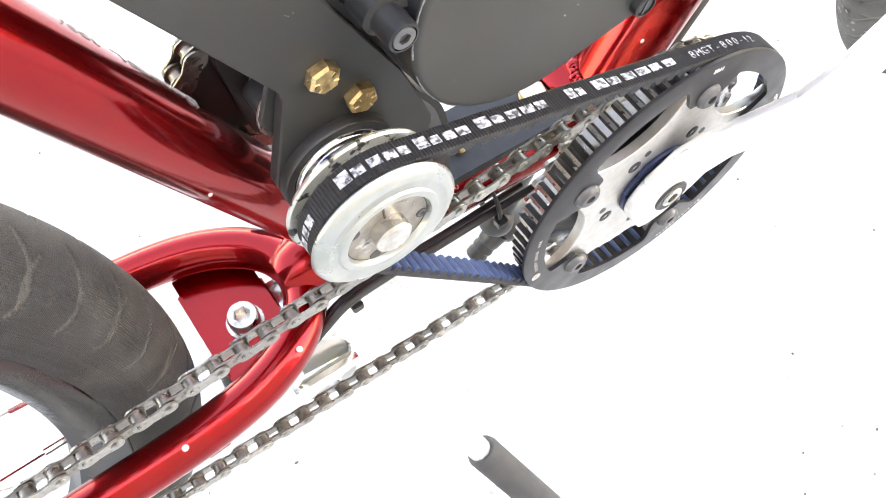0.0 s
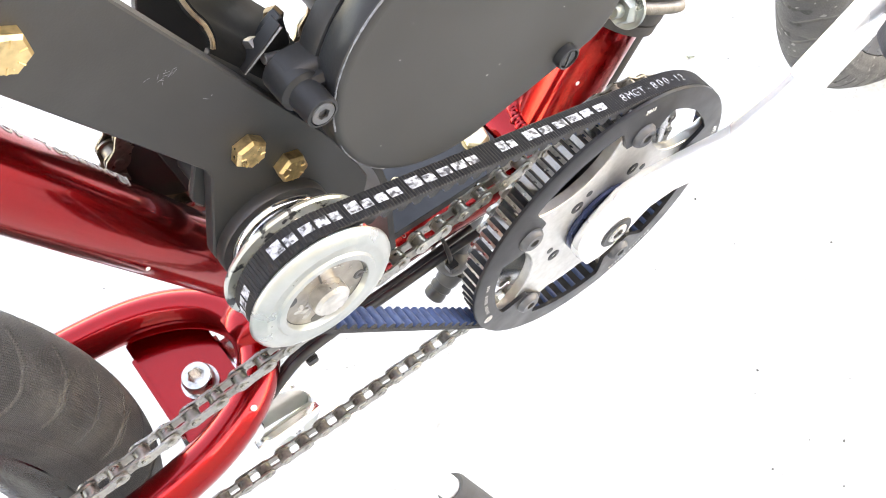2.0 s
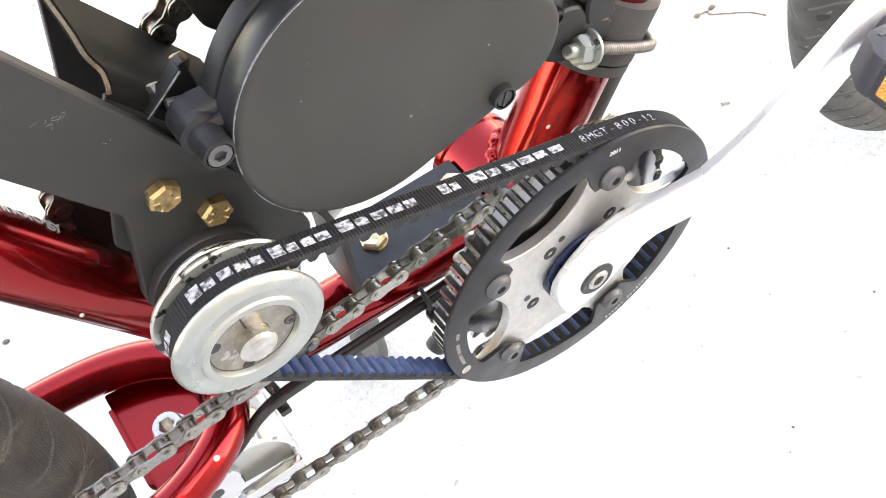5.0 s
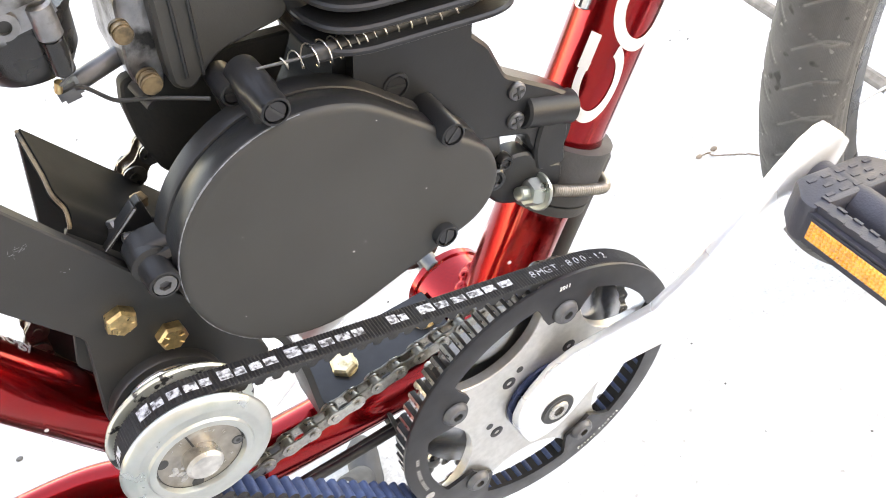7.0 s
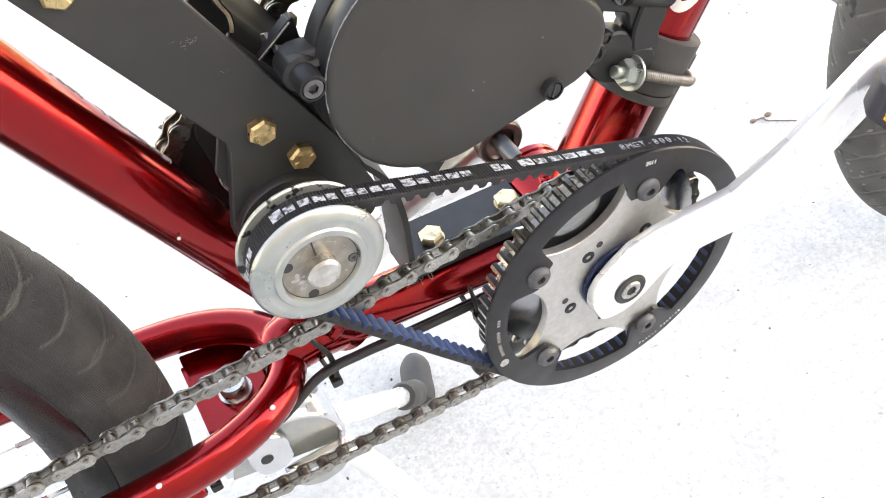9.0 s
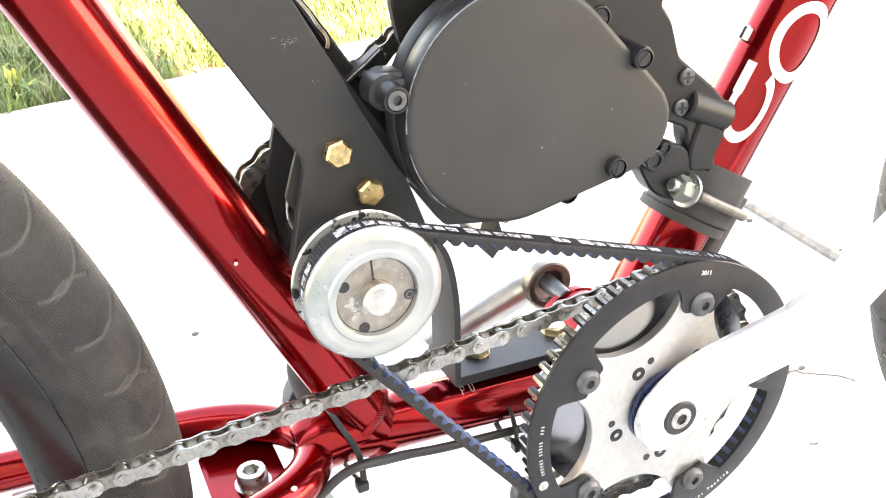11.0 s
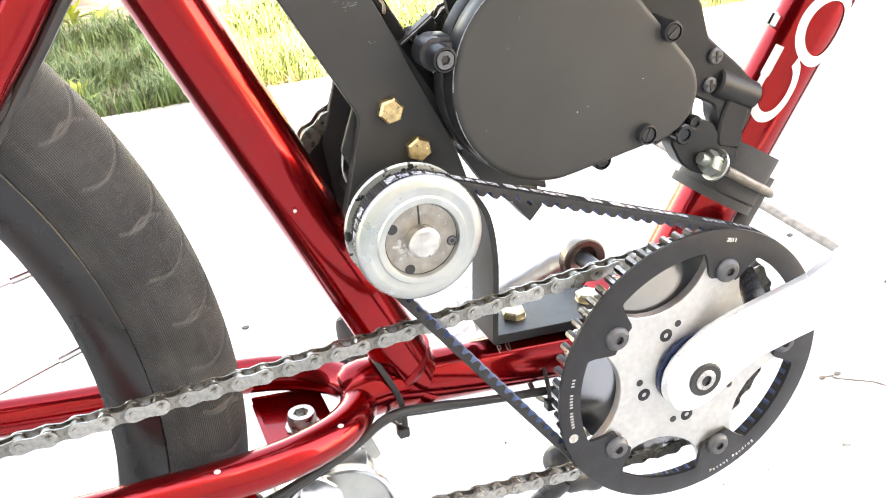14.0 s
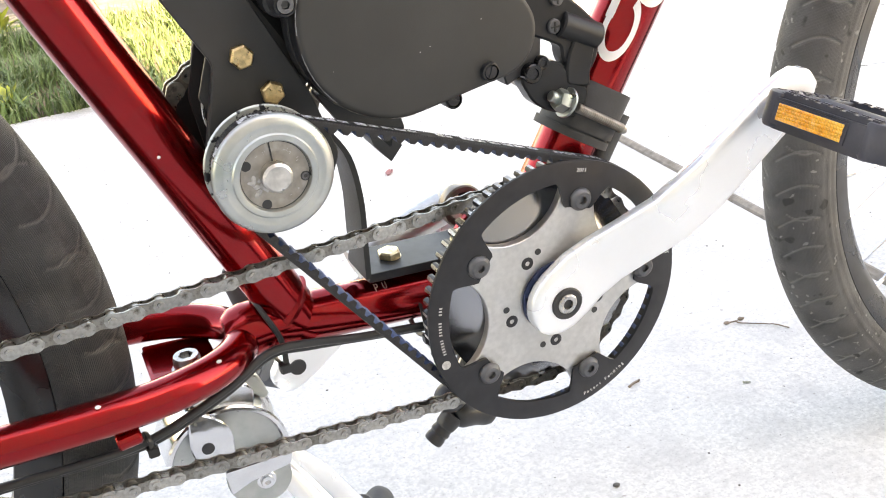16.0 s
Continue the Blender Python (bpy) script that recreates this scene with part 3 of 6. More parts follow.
for sgn, label in ((-1, "red curved seat stay"), (1, "red curved seat stay on the far side")):
    line = [(-0.575, 0.056, 0.045), (-0.45, 0.046, 0.135), (-0.365, 0.030, 0.192), (-0.330, 0.021, 0.231), (-0.303, 0.016, 0.266), (-0.276, 0.010, 0.288), (-0.238, 0.006, 0.2975), (-0.195, 0.003, 0.300)]
    line = spline([(x, MID + sgn * y, z) for x, y, z in line], 8)
    seat_stay = part("seat_stay", sweep(bmesh.new(), line, 0.0105, 24), RED, bicycle, label)
    if sgn < 0:
        low = [p + Vector((0.0105, 0.0, -0.0085)) for p in line[10:41]]
        part("brake_cable", sweep(bmesh.new(), low, 0.0030, 10), CABLE, seat_stay, "black cable under the stay")
# welds
rnd = random.Random(17)
bm = bmesh.new()
for k in range(58):
    a = 2 * math.pi * k / 58
    side, up = Vector((0, 1, 0)), Vector((-DT.z, 0, DT.x))
    s = math.sqrt(0.0255 ** 2 - (0.0205 * math.cos(a)) ** 2) + 0.0012
    o = DT0 + DT * s + 0.0208 * (side * math.sin(a) + up * math.cos(a))
    q = 0.0036 * rnd.uniform(0.85, 1.25)
    bmesh.ops.create_icosphere(bm, subdivisions=2, radius=q, matrix=Matrix.LocRotScale(o, Euler((rnd.uniform(0, 3), rnd.uniform(0, 3), 0)), (1.15, 0.8, 1)))
part("weld_bead", bm, RED, down_tube, "rippled red weld")
bm = bmesh.new()
for k in range(80):
    a = 2 * math.pi * k / 80
    up = Vector((ST.z, 0, -ST.x))
    o = ST0 + ST * (0.078 + 0.007 * math.cos(a)) + 0.0140 * (Vector((0, 1, 0)) * math.sin(a) + up * math.cos(a))
    bmesh.ops.create_icosphere(bm, subdivisions=1, radius=0.0046, matrix=Matrix.LocRotScale(o, None, (1, 1, 0.8)))
part("weld_bead", bm, RED, seat_tube, "rippled red weld")
bm = sweep(bmesh.new(), [(x, MID, 0.0055) for x in (-0.160, -0.170, -0.178, -0.186, -0.194, -0.199)], [0.0160, 0.0167, 0.0176, 0.0178, 0.0158, 0.0120], 40)
for v in bm.verts:
    v.co += 0.0005 * noise.noise_vector(v.co * 220)
part("weld_bead", bm, RED, chainstay, "smooth red weld fillet")
part("cable_boot", sweep(bmesh.new(), spline([(-0.166, 0.106, -0.004), (-0.172, 0.112, 0.006), (-0.178, 0.116, 0.016), (-0.182, 0.118, 0.024)], 4), [0.0130] * 5 + [0.0120, 0.0110, 0.0100, 0.0085, 0.0070, 0.0055, 0.0040, 0.0025], 18), GREY_RUBBER, chainstay, "dark rubber cable boot on the far stay")
# bridge plate between the stays, holding the kickstand bolt
bm = bmesh.new()
edge = [(-0.2460, 0.028), (-0.2060, 0.030), (-0.2060, 0.098), (-0.2460, 0.104)]
rings = [[bm.verts.new((x, y, z)) for x, y in edge] for z in (-0.0100, -0.0068)]
bm.faces.new(rings[0]), bm.faces.new(rings[1])
for j in range(4):
    bm.faces.new((rings[0][j], rings[0][(j + 1) % 4], rings[1][(j + 1) % 4], rings[1][j]))
bmesh.ops.bevel(bm, geom=list(bm.edges), offset=0.0007, segments=2, affect="EDGES")
box((-0.2475, 0.040, -0.0100), (-0.2450, 0.092, -0.0035), 0.0006, bm)
bridge = part("bridge_plate", bm, RED, bicycle, "red bridge plate between the chainstays")
bm = socket_head(bmesh.new(), (0, 0), 0, 0.0083, 0.0100, 0.56)
lathe([(0.0100, 0.0), (0.0100, -0.0016), (0.0078, -0.0016), (0.0078, 0)], (0, 0), 28, bm)
bmesh.ops.transform(bm, matrix=pose(-0.2244, 0.0603, -0.0066, -90), verts=bm.verts)
part("bolt", bm, STEEL, bridge, "bright socket-head bolt with a washer")
# small stub with a cable stop under the near stay
bm = rod((-0.2750, 0.0145, -0.0120), (-0.2615, 0.0148, -0.0108), 0.0050, 18, chamfer=0.001)
part("cable_stop", bm, RED, chainstay, "short red cable stop")

# white shapes of the maker's mark on the down tube
def on_down_tube(s, a, lift=0.0006):
    """A point s metres up the down tube, a radians round it from its near side."""
    side, up = Vector((0, -1, 0)), Vector((-DT.z, 0, DT.x))
    return DT0 + DT * s + (0.0205 + lift) * (side * math.cos(a) + up * math.sin(a))


def ring_mark(s0, s1, wide, gap=(0, 0), mid=0.0, half=0.78):
    bm = bmesh.new()
    n = 64
    rows = []
    for k in range(n + 1):
        u = gap[0] + (2 * math.pi - gap[0] - gap[1]) * k / n
        row = []
        for q in (1.0, 1.0 - wide):
            s, a = (s0 + s1) / 2 + (s1 - s0) / 2 * math.cos(u) * q, mid + half * math.sin(u) * (q if q == 1 else q * 0.95)
            row.append(bm.verts.new(on_down_tube(s, a)))
        rows.append(row)
    for a, b in zip(rows, rows[1:]):
        bm.faces.new((a[0], b[0], b[1], a[1]))
    return bm


part("decal", ring_mark(0.146, 0.190, 0.30, (1.0, 0.30), 0.58, 0.54), DECAL, down_tube, "white open ring mark")
part("decal", ring_mark(0.187, 0.234, 0.28, (0, 0), 0.10), DECAL, down_tube, "white oval ring mark")
for s0, s1, a0, a1 in ((0.172, 0.191, 0.90, 1.16), (0.243, 0.249, -0.7, 0.75), (0.260, 0.266, -0.7, 0.75), (0.277, 0.283, -0.7, 0.75), (0.249, 0.277, -0.7, -0.5)):
    bm = bmesh.new()
    vs = [[bm.verts.new(on_down_tube(s, a0 + (a1 - a0) * k / 6)) for k in range(7)] for s in (s0, s1)]
    for k in range(6):
        bm.faces.new((vs[0][k], vs[0][k + 1], vs[1][k + 1], vs[1][k]))
    part("decal", bm, DECAL, down_tube, "white bar mark")
st_up = Vector((ST.z, 0, -ST.x))


def on_seat_tube(s, a, lift):
    """The pose of a letter s metres up the seat tube, a radians round it, that reads down the tube."""
    n = Vector((0, -1, 0)) * math.cos(a) + st_up * math.sin(a)
    across = Vector((0, 1, 0)) * math.sin(a) + st_up * math.cos(a)
    p = ST0 + ST * s + n * (0.0175 + lift)
    return Matrix(((-ST.x, across.x, n.x, p.x), (-ST.y, across.y, n.y, p.y), (-ST.z, across.z, n.z, p.z), (0, 0, 0, 1)))


for word, s_mid in (("Foot", 0.2905), ("Technology", 0.2490)):
    print_at = on_seat_tube(s_mid, 1.78, 0)
    ob = text_mesh(word, 0.0098, print_at, PALE_INK, seat_tube, "lettering", "small thin pale lettering")
    for v in ob.data.vertices:
        a = v.co.y / 0.0173
        v.co = (v.co.x, 0.0173 * math.sin(a), 0.0173 * (math.cos(a) - 1) + v.co.z)


guide = on_down_tube(0.203, math.pi / 2, 0.002)
bm = rod(guide - DT * 0.0045, guide + DT * 0.0045, 0.0042, 16, chamfer=0.001)
part("cable_guide", bm, CHROME, down_tube, "small bright cable guide")

# wheels
def wheel(name, cx, cz, label, rubber, look_of_tyre):
    """A tyre on a black rim with steel spokes."""
    n, m = 2000, 64
    R, W = 0.3085, 0.0275
    th = np.linspace(-0.5 * np.pi, 1.5 * np.pi, n, endpoint=False)[:, None]
    ph = np.radians(np.linspace(-128, 128, m))[None, :]
    # curved grooves that sweep from each shoulder towards the crown
    depth = np.zeros((n, m))
    pitch = 2 * np.pi / 72
    side = np.sign(ph)
    u = np.abs(ph)
    for every, off, bend, lo, hi, wide in ((1, 0.0, 0.034, 0.12, 1.42, 0.0013), (2, 0.5, -0.018, 0.45, 1.20, 0.0012)):
        step = pitch * every
        line = th + bend * np.sin((u - lo) / (hi - lo) * 2.4) + np.where(side > 0, 0.5 * pitch, 0)
        d = np.abs((line / step + off) % 1 - 0.5) * step * 0.33
        depth = np.maximum(depth, np.clip(1.3 - d / wide, 0, 1) * ((u > lo) & (u < hi)))
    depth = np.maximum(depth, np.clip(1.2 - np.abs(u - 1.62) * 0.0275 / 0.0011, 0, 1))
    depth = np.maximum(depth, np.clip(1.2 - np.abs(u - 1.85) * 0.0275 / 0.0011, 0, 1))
    rr = W - 0.0013 * depth + 0.0007 * np.cos(3 * ph) * (u < 0.9)
    r = R + rr * np.cos(ph)
    xyz = np.stack([cx + r * np.cos(th), MID + rr * np.sin(ph) + 0 * th, cz + r * np.sin(th)], -1).reshape(-1, 3)
    i, j = np.meshgrid(np.arange(n), np.arange(m - 1), indexing="ij")
    i2 = (i + 1) % n
    faces = np.stack([i * m + j, i * m + j + 1, i2 * m + j + 1, i2 * m + j], -1).reshape(-1, 4)
    me = bpy.data.meshes.new("tyre")
    me.from_pydata(xyz.tolist(), [], faces.tolist())
    me.materials.append(rubber)
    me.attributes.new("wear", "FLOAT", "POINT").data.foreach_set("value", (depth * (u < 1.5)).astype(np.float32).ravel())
    grid = np.stack([0.33 * th + 0 * ph, 0.0275 * ph + 0 * th, 0 * th + 0 * ph], -1).astype(np.float32)
    me.attributes.new("tread", "FLOAT_VECTOR", "POINT").data.foreach_set("vector", grid.ravel())
    me.polygons.foreach_set("use_smooth", [True] * len(me.polygons))
    rim_profile = [(0.2905, MID - 0.0215), (0.2945, MID - 0.0195), (0.2945, MID - 0.016), (0.278, MID - 0.013), (0.272, MID - 0.006), (0.272, MID + 0.006), (0.278, MID + 0.013), (0.2945, MID + 0.016), (0.2945, MID + 0.0195), (0.2905, MID + 0.0215), (0.276, MID + 0.0175), (0.266, MID + 0.007), (0.266, MID - 0.007), (0.276, MID - 0.0175)]
    rim = part(name, lathe(rim_profile, (cx, cz), 160), RIM_BLACK, bicycle, label)
    tyre = new("tyre", me)
    tyre.parent = rim
    tagged(tyre, look_of_tyre)
    bm = lathe([(0.012, MID - 0.05), (0.028, MID - 0.036), (0.028, MID - 0.032), (0.014, MID - 0.028), (0.014, MID + 0.028), (0.028, MID + 0.032), (0.028, MID + 0.036), (0.012, MID + 0.05), (0.005, MID + 0.05), (0.005, MID - 0.05)], (cx, cz), 32)
    part("hub", bm, STEEL, rim, "steel hub")
    for k in range(36):
        a = 2 * math.pi * k / 36
        s = -1 if k % 2 else 1
        b = a + (0.9 if (k // 2) % 2 else -0.9)
        p = Vector((cx + 0.026 * math.cos(b), MID + s * 0.034, cz + 0.026 * math.sin(b)))
        q = Vector((cx + 0.268 * math.cos(a), MID + s * 0.002, cz + 0.268 * math.sin(a)))
        bm = rod(p, q, 0.001, 6)
        d = (p - q).normalized()
        rod(q - d * 0.002, q + d * 0.014, 0.0019, 8, bm)
        part("spoke", bm, CHROME, rim)
    return rim


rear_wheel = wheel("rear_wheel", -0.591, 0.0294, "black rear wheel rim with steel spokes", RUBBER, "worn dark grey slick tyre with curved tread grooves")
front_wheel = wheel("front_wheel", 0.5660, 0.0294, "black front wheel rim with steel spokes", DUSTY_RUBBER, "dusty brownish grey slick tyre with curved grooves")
part("cog", lathe([(0.012, -0.002), (0.034, -0.001), (0.034, 0.002), (0.012, 0.003)], (-0.591, 0.0294), 36), STEEL, rear_wheel, "small steel rear cog")

# ---- crank, belt sprocket and chainring ----
PHI = radians(73.25)
bolts = [(0.065 * math.cos(PHI + 2 * math.pi * k / 5), 0.065 * math.sin(PHI + 2 * math.pi * k / 5)) for k in range(5)]


def ring_with_tabs(bm, y0, y1, seg=250):
    """The flat sprocket ring: round outside, five tabs reaching in to the bolts."""
    ri = []
    for k in range(seg):
        a = 2 * math.pi * k / seg
        d = abs((a - PHI + math.pi / 5) % (2 * math.pi / 5) - math.pi / 5)
        tab = max(0.0, min(1.0, (0.26 - d) / 0.11))
        ri.append(0.0762 - 0.0165 * (tab * tab * (3 - 2 * tab)))
    rows = []
    for ro, y in ((0.0886, y0), (0.0896, y0 + 0.0006), (0.0896, y1), (None, y1), (None, y0)):
        rows.append([bm.verts.new(((ro or ri[k]) * math.cos(2 * math.pi * k / seg), y, (ro or ri[k]) * math.sin(2 * math.pi * k / seg))) for k in range(seg)])
    for a, b in zip(rows, rows[1:] + rows[:1]):
        for k in range(seg):
            bm.faces.new((a[k], a[(k + 1) % seg], b[(k + 1) % seg], b[k]))
    return bm


sprocket = part("belt_sprocket", ring_with_tabs(bmesh.new(), 0.0003, 0.0026), ANODISED, bicycle, "large black anodised belt sprocket ring with stamped marks")
for x, z in bolts:
    bm = bmesh.new()
    c = (x, z)
    lathe([(0.0, -0.0010), (0.0026, -0.0010), (0.0026, -0.0032), (0.0052, -0.0032), (0.0066, -0.0022), (0.0074, -0.0006), (0.0074, 0.0004), (0.0, 0.0004)], c, 28, bm, closed=False)
    part("sprocket_bolt", bm, BOLT_GREY, sprocket, "dark domed sprocket bolt with a socket")
bm = lathe([(0.0030, -0.0001), (0.0028, 0.0004), (0.0, 0.0004), (0.0, -0.0001)], (-0.0807, -0.0231), 24)
part("round_mark", bm, PALE_INK, sprocket, "small white round mark")
# stamped marks: bars for names, figures where they can be read
def arc_bars(a0, a1, n, r, tall, skip=(), every=0.62):
    bm = bmesh.new()
    for k in range(n):
        if k in skip:
            continue
        m0, m1 = a0 + (a1 - a0) * k / n, a0 + (a1 - a0) * (k + every) / n
        vs = [bm.verts.new((q * math.cos(a), 0.0001, q * math.sin(a))) for q, a in ((r, m0), (r, m1), (r + tall, m1), (r + tall, m0))]
        bm.faces.new(vs)
    return bm


part("stamped_mark", arc_bars(radians(191), radians(167), 17, 0.0812, 0.0021, (6, 12, 13), 0.50), PALE_INK, sprocket, "row of small white stamped bars")
for k, letter in enumerate("Patent Pending"):
    a = radians(-77.5 + k * 1.75)
    m = Matrix(((-math.sin(a), -math.cos(a), 0, 0.0836 * math.cos(a)), (0, 0, -1, 0.0001), (math.cos(a), -math.sin(a), 0, 0.0836 * math.sin(a)), (0, 0, 0, 1)))
    if letter != " ":
        text_mesh(letter, 0.0034, m, WHITE_INK, sprocket, "stamped_letter", "tiny white stamped letter", 0.0001)
text_mesh("2011", 0.0036, Matrix.Translation((0.0205, 0.0001, 0.0808)) @ pose(0, 0, 0, 90, 0, 0) @ pose(0, 0, 0, 0, 0, -14), WHITE_INK, sprocket, "stamped_figures", "small white stamped figures")
text_mesh("69T", 0.0042, Matrix.Translation((0.0838, 0.0001, 0.0085)) @ pose(0, 0, 0, 90, 0, 0) @ pose(0, 0, 0, 0, 0, -84), WHITE_INK, sprocket, "stamped_figures", "small white stamped figures")

# five-armed spider with scooped sides
out = []
for k in range(5):
    c0, c1 = PHI + 2 * math.pi * k / 5, PHI + 2 * math.pi * (k + 1) / 5
    tip = 0.0715
    for d in (-0.118, -0.06, 0, 0.06, 0.118):
        out.append((tip * math.cos(c0 + d), tip * math.sin(c0 + d)))
    mid = (c0 + c1) / 2
    cc, rad = Vector((0.0865 * math.cos(mid), 0.0865 * math.sin(mid))), 0.0385
    half = 1.22
    for j in range(15):
        b = mid + math.pi + half - 2 * half * j / 14
        out.append((cc.x + rad * math.cos(b), cc.y + rad * math.sin(b)))
crankset_spider = part("crank_spider", slab(out, 0.0028, 0.0088, 0.0005), ALLOY, bicycle, "machined aluminium five-arm crank spider")
for k, (a, r, big) in enumerate([(b, r, s) for q in range(5) for b, r, s in ((PHI + radians(51 + 72 * q), 0.0335, 0.0042), (PHI + radians(35 + 72 * q), 0.0355, 0.0022))]):
    c = (r * math.cos(a), r * math.sin(a))
    if big > 0.003:
        bm = lathe([(0.0, 0.0036), (0.0016, 0.0036), (0.0016, 0.0024), (big * 0.8, 0.0024), (big, 0.0027), (big, 0.0040), (0.0, 0.0040)], c, 20, closed=False)
        part("spider_screw", bm, ANODISED, crankset_spider, "dark countersunk screw")
    else:
        part("screw_hole", lathe([(0.0, 0.0026), (big, 0.0026), (big, 0.0040), (0.0, 0.0040)], c, 16, closed=False), CABLE, crankset_spider, "small dark hole")
part("spacer_ring", lathe([(0.019, 0.0030), (0.0236, 0.0030), (0.0243, 0.0022), (0.0243, 0.0006), (0.0236, 0.0002), (0.019, 0.0002)], (0, 0), 64), BLUE_RING, crankset_spider, "dark blue anodised ring")
# steel chainring behind the spider, dished towards its middle
ring = []
for k in range(36 * 6):
    a = 2 * math.pi * k / (36 * 6)
    u = k % 6
    ring.append(((0.0705, 0.0712, 0.0752, 0.0762, 0.0752, 0.0712)[u], a))
bm = bmesh.new()
slab([(r * math.cos(a), r * math.sin(a)) for r, a in ring], 0.0222, 0.0246, 0.0004, bm)
chainring = part("chainring", bm, STEEL, bicycle, "worn steel chainring with teeth")
part("chainring_dish", lathe([(0.018, 0.0092), (0.0400, 0.0096), (0.0475, 0.0112), (0.0530, 0.0132), (0.0580, 0.0158), (0.0630, 0.0184), (0.0690, 0.0212), (0.0712, 0.0219), (0.0712, 0.0224), (0.018, 0.0222)], (0, 0), 72), DISH, chainring, "shiny dished steel centre")
part("crank_axle", lathe([(0.0, 0.0), (0.0085, 0.0), (0.0085, MID + 0.085), (0.0, MID + 0.085)], (0, 0), 24, closed=False), STEEL, crankset_spider, "steel crank axle")

# crank arm: a tapered, rounded bar that leans outwards towards the pedal
PED = Vector((0.1440, -0.031, 0.1040))
bm = bmesh.new()
rows = []
stations = [(-0.0243, 0.0020), (-0.0236, 0.0062), (-0.0220, 0.0105), (-0.0185, 0.0156), (-0.0135, 0.0201), (-0.006, 0.0232), (0.004, 0.0241), (0.020, 0.0235), (0.036, 0.0220), (0.055, 0.0208), (0.080, 0.0200), (0.110, 0.0192), (0.145, 0.0182), (0.172, 0.0176), (0.187, 0.0164), (0.196, 0.0128), (0.2010, 0.0075)]
along = Vector((PED.x, 0, PED.z)).normalized()
across = Vector((-along.z, 0, along.x))
for s, w in stations:
    u = max(0.0, min(1.0, (s - 0.015) / 0.085))
    lift = u * u * (3 - 2 * u)
    front, back = -0.0112 - 0.0268 * lift, 0.0004 - 0.0244 * lift
    row = []
    for k in range(20):
        a = 2 * math.pi * k / 20
        cu, su = math.cos(a), math.sin(a)
        e = 0.55
        px, py = math.copysign(abs(cu) ** e, cu), math.copysign(abs(su) ** e, su)
        row.append(bm.verts.new(along * s + across * w * (px if px > 0 else px * (0.86 + 0.14 * lift)) + Vector((0, (front + back) / 2 + (front - back) / 2 * py, 0))))
    rows.append(row)
for a, b in zip(rows, rows[1:]):
    for k in range(20):
        bm.faces.new((a[k], a[(k + 1) % 20], b[(k + 1) % 20], b[k]))
bm.faces.new(rows[0]), bm.faces.new(rows[-1])
crank = part("crank_arm", bm, CRANK, bicycle, "polished aluminium crank arm", 50)
bm = lathe([(0.0066, -0.0102), (0.0066, -0.0120), (0.0098, -0.0124), (0.0108, -0.0118), (0.0108, -0.0102)], (0.0, 0.0), 36)
part("crank_cap", bm, CABLE, crank, "black crank bolt ring")
bm = lathe([(0.0034, -0.0106), (0.0034, -0.0130), (0.0058, -0.0132), (0.0066, -0.0125), (0.0066, -0.0106)], (0, 0), 28)
part("crank_bolt", bm, STEEL, crank, "chromed crank bolt")
# black floor paints the recess shade of the bolt hole
part("bolt_socket", lathe([(0.0, -0.0116), (0.0036, -0.0116), (0.0036, -0.0104), (0.0, -0.0104)], (0, 0), 6, closed=False), CABLE, crank, "dark hexagon disc for the shade in the socket")

# pedal: a dark plastic platform with studs and amber reflectors
pedal = part("pedal", lathe([(0.0, -0.026), (0.0078, -0.026), (0.0078, -0.0455), (0.0, -0.0455)], (PED.x, PED.z), 20, closed=False), STEEL, bicycle, "steel pedal spindle")
pedal.matrix_basis = Matrix.Translation(PED) @ Matrix.Rotation(radians(18), 4, "Y") @ Matrix.Translation(-PED)
yr0, yr1 = -0.044, -0.142
for x0, x1 in ((-0.036, -0.022), (0.022, 0.036)):
    bm = box((PED.x + x0, yr1 + 0.011, PED.z - 0.0105), (PED.x + x1, yr0 - 0.014, PED.z + 0.0105), 0.003)
    part("pedal_rail", bm, PLASTIC, pedal, "dark plastic pedal rail")
for tip_y, root_y in ((yr0 + 0.001, yr0 - 0.020), (yr1, yr1 + 0.018)):
    slope = 0.62 * (root_y - tip_y)
    plan = rounded([(PED.x - 0.0362, root_y), (PED.x - 0.0362, tip_y + slope), (PED.x - 0.0240, tip_y), (PED.x + 0.0240, tip_y), (PED.x + 0.0362, tip_y + slope), (PED.x + 0.0362, root_y)], 0.004)
    if area(plan) < 0:
        plan = plan[::-1]
    bm = loft(plan, [(0.0016, -0.0100), (0.0006, -0.0094), (0.0, -0.0080), (0.0, 0.0084), (0.0006, 0.0097), (0.0016, 0.0102)])
    for v in bm.verts:
        v.co = Vector((v.co.x, v.co.z, PED.z + v.co.y))
    part("pedal_end", bm, PLASTIC, pedal, "dark plastic pedal end with cut corners")
part("pedal_core", rod((PED.x, yr1 + 0.004, PED.z), (PED.x, yr0, PED.z), 0.0105, 20), PLASTIC, pedal, "dark plastic pedal core")
bm = bmesh.new()
for xs in (-0.0325, -0.0255, 0.0255, 0.0325):
    for k in range(8):
        y = yr0 - 0.018 - k * 0.0088 - (0.0044 if abs(xs) > 0.03 else 0)
        box((PED.x + xs - 0.0009, y - 0.0024, PED.z + 0.0100), (PED.x + xs + 0.0009, y + 0.0024, PED.z + 0.0113), 0, bm)
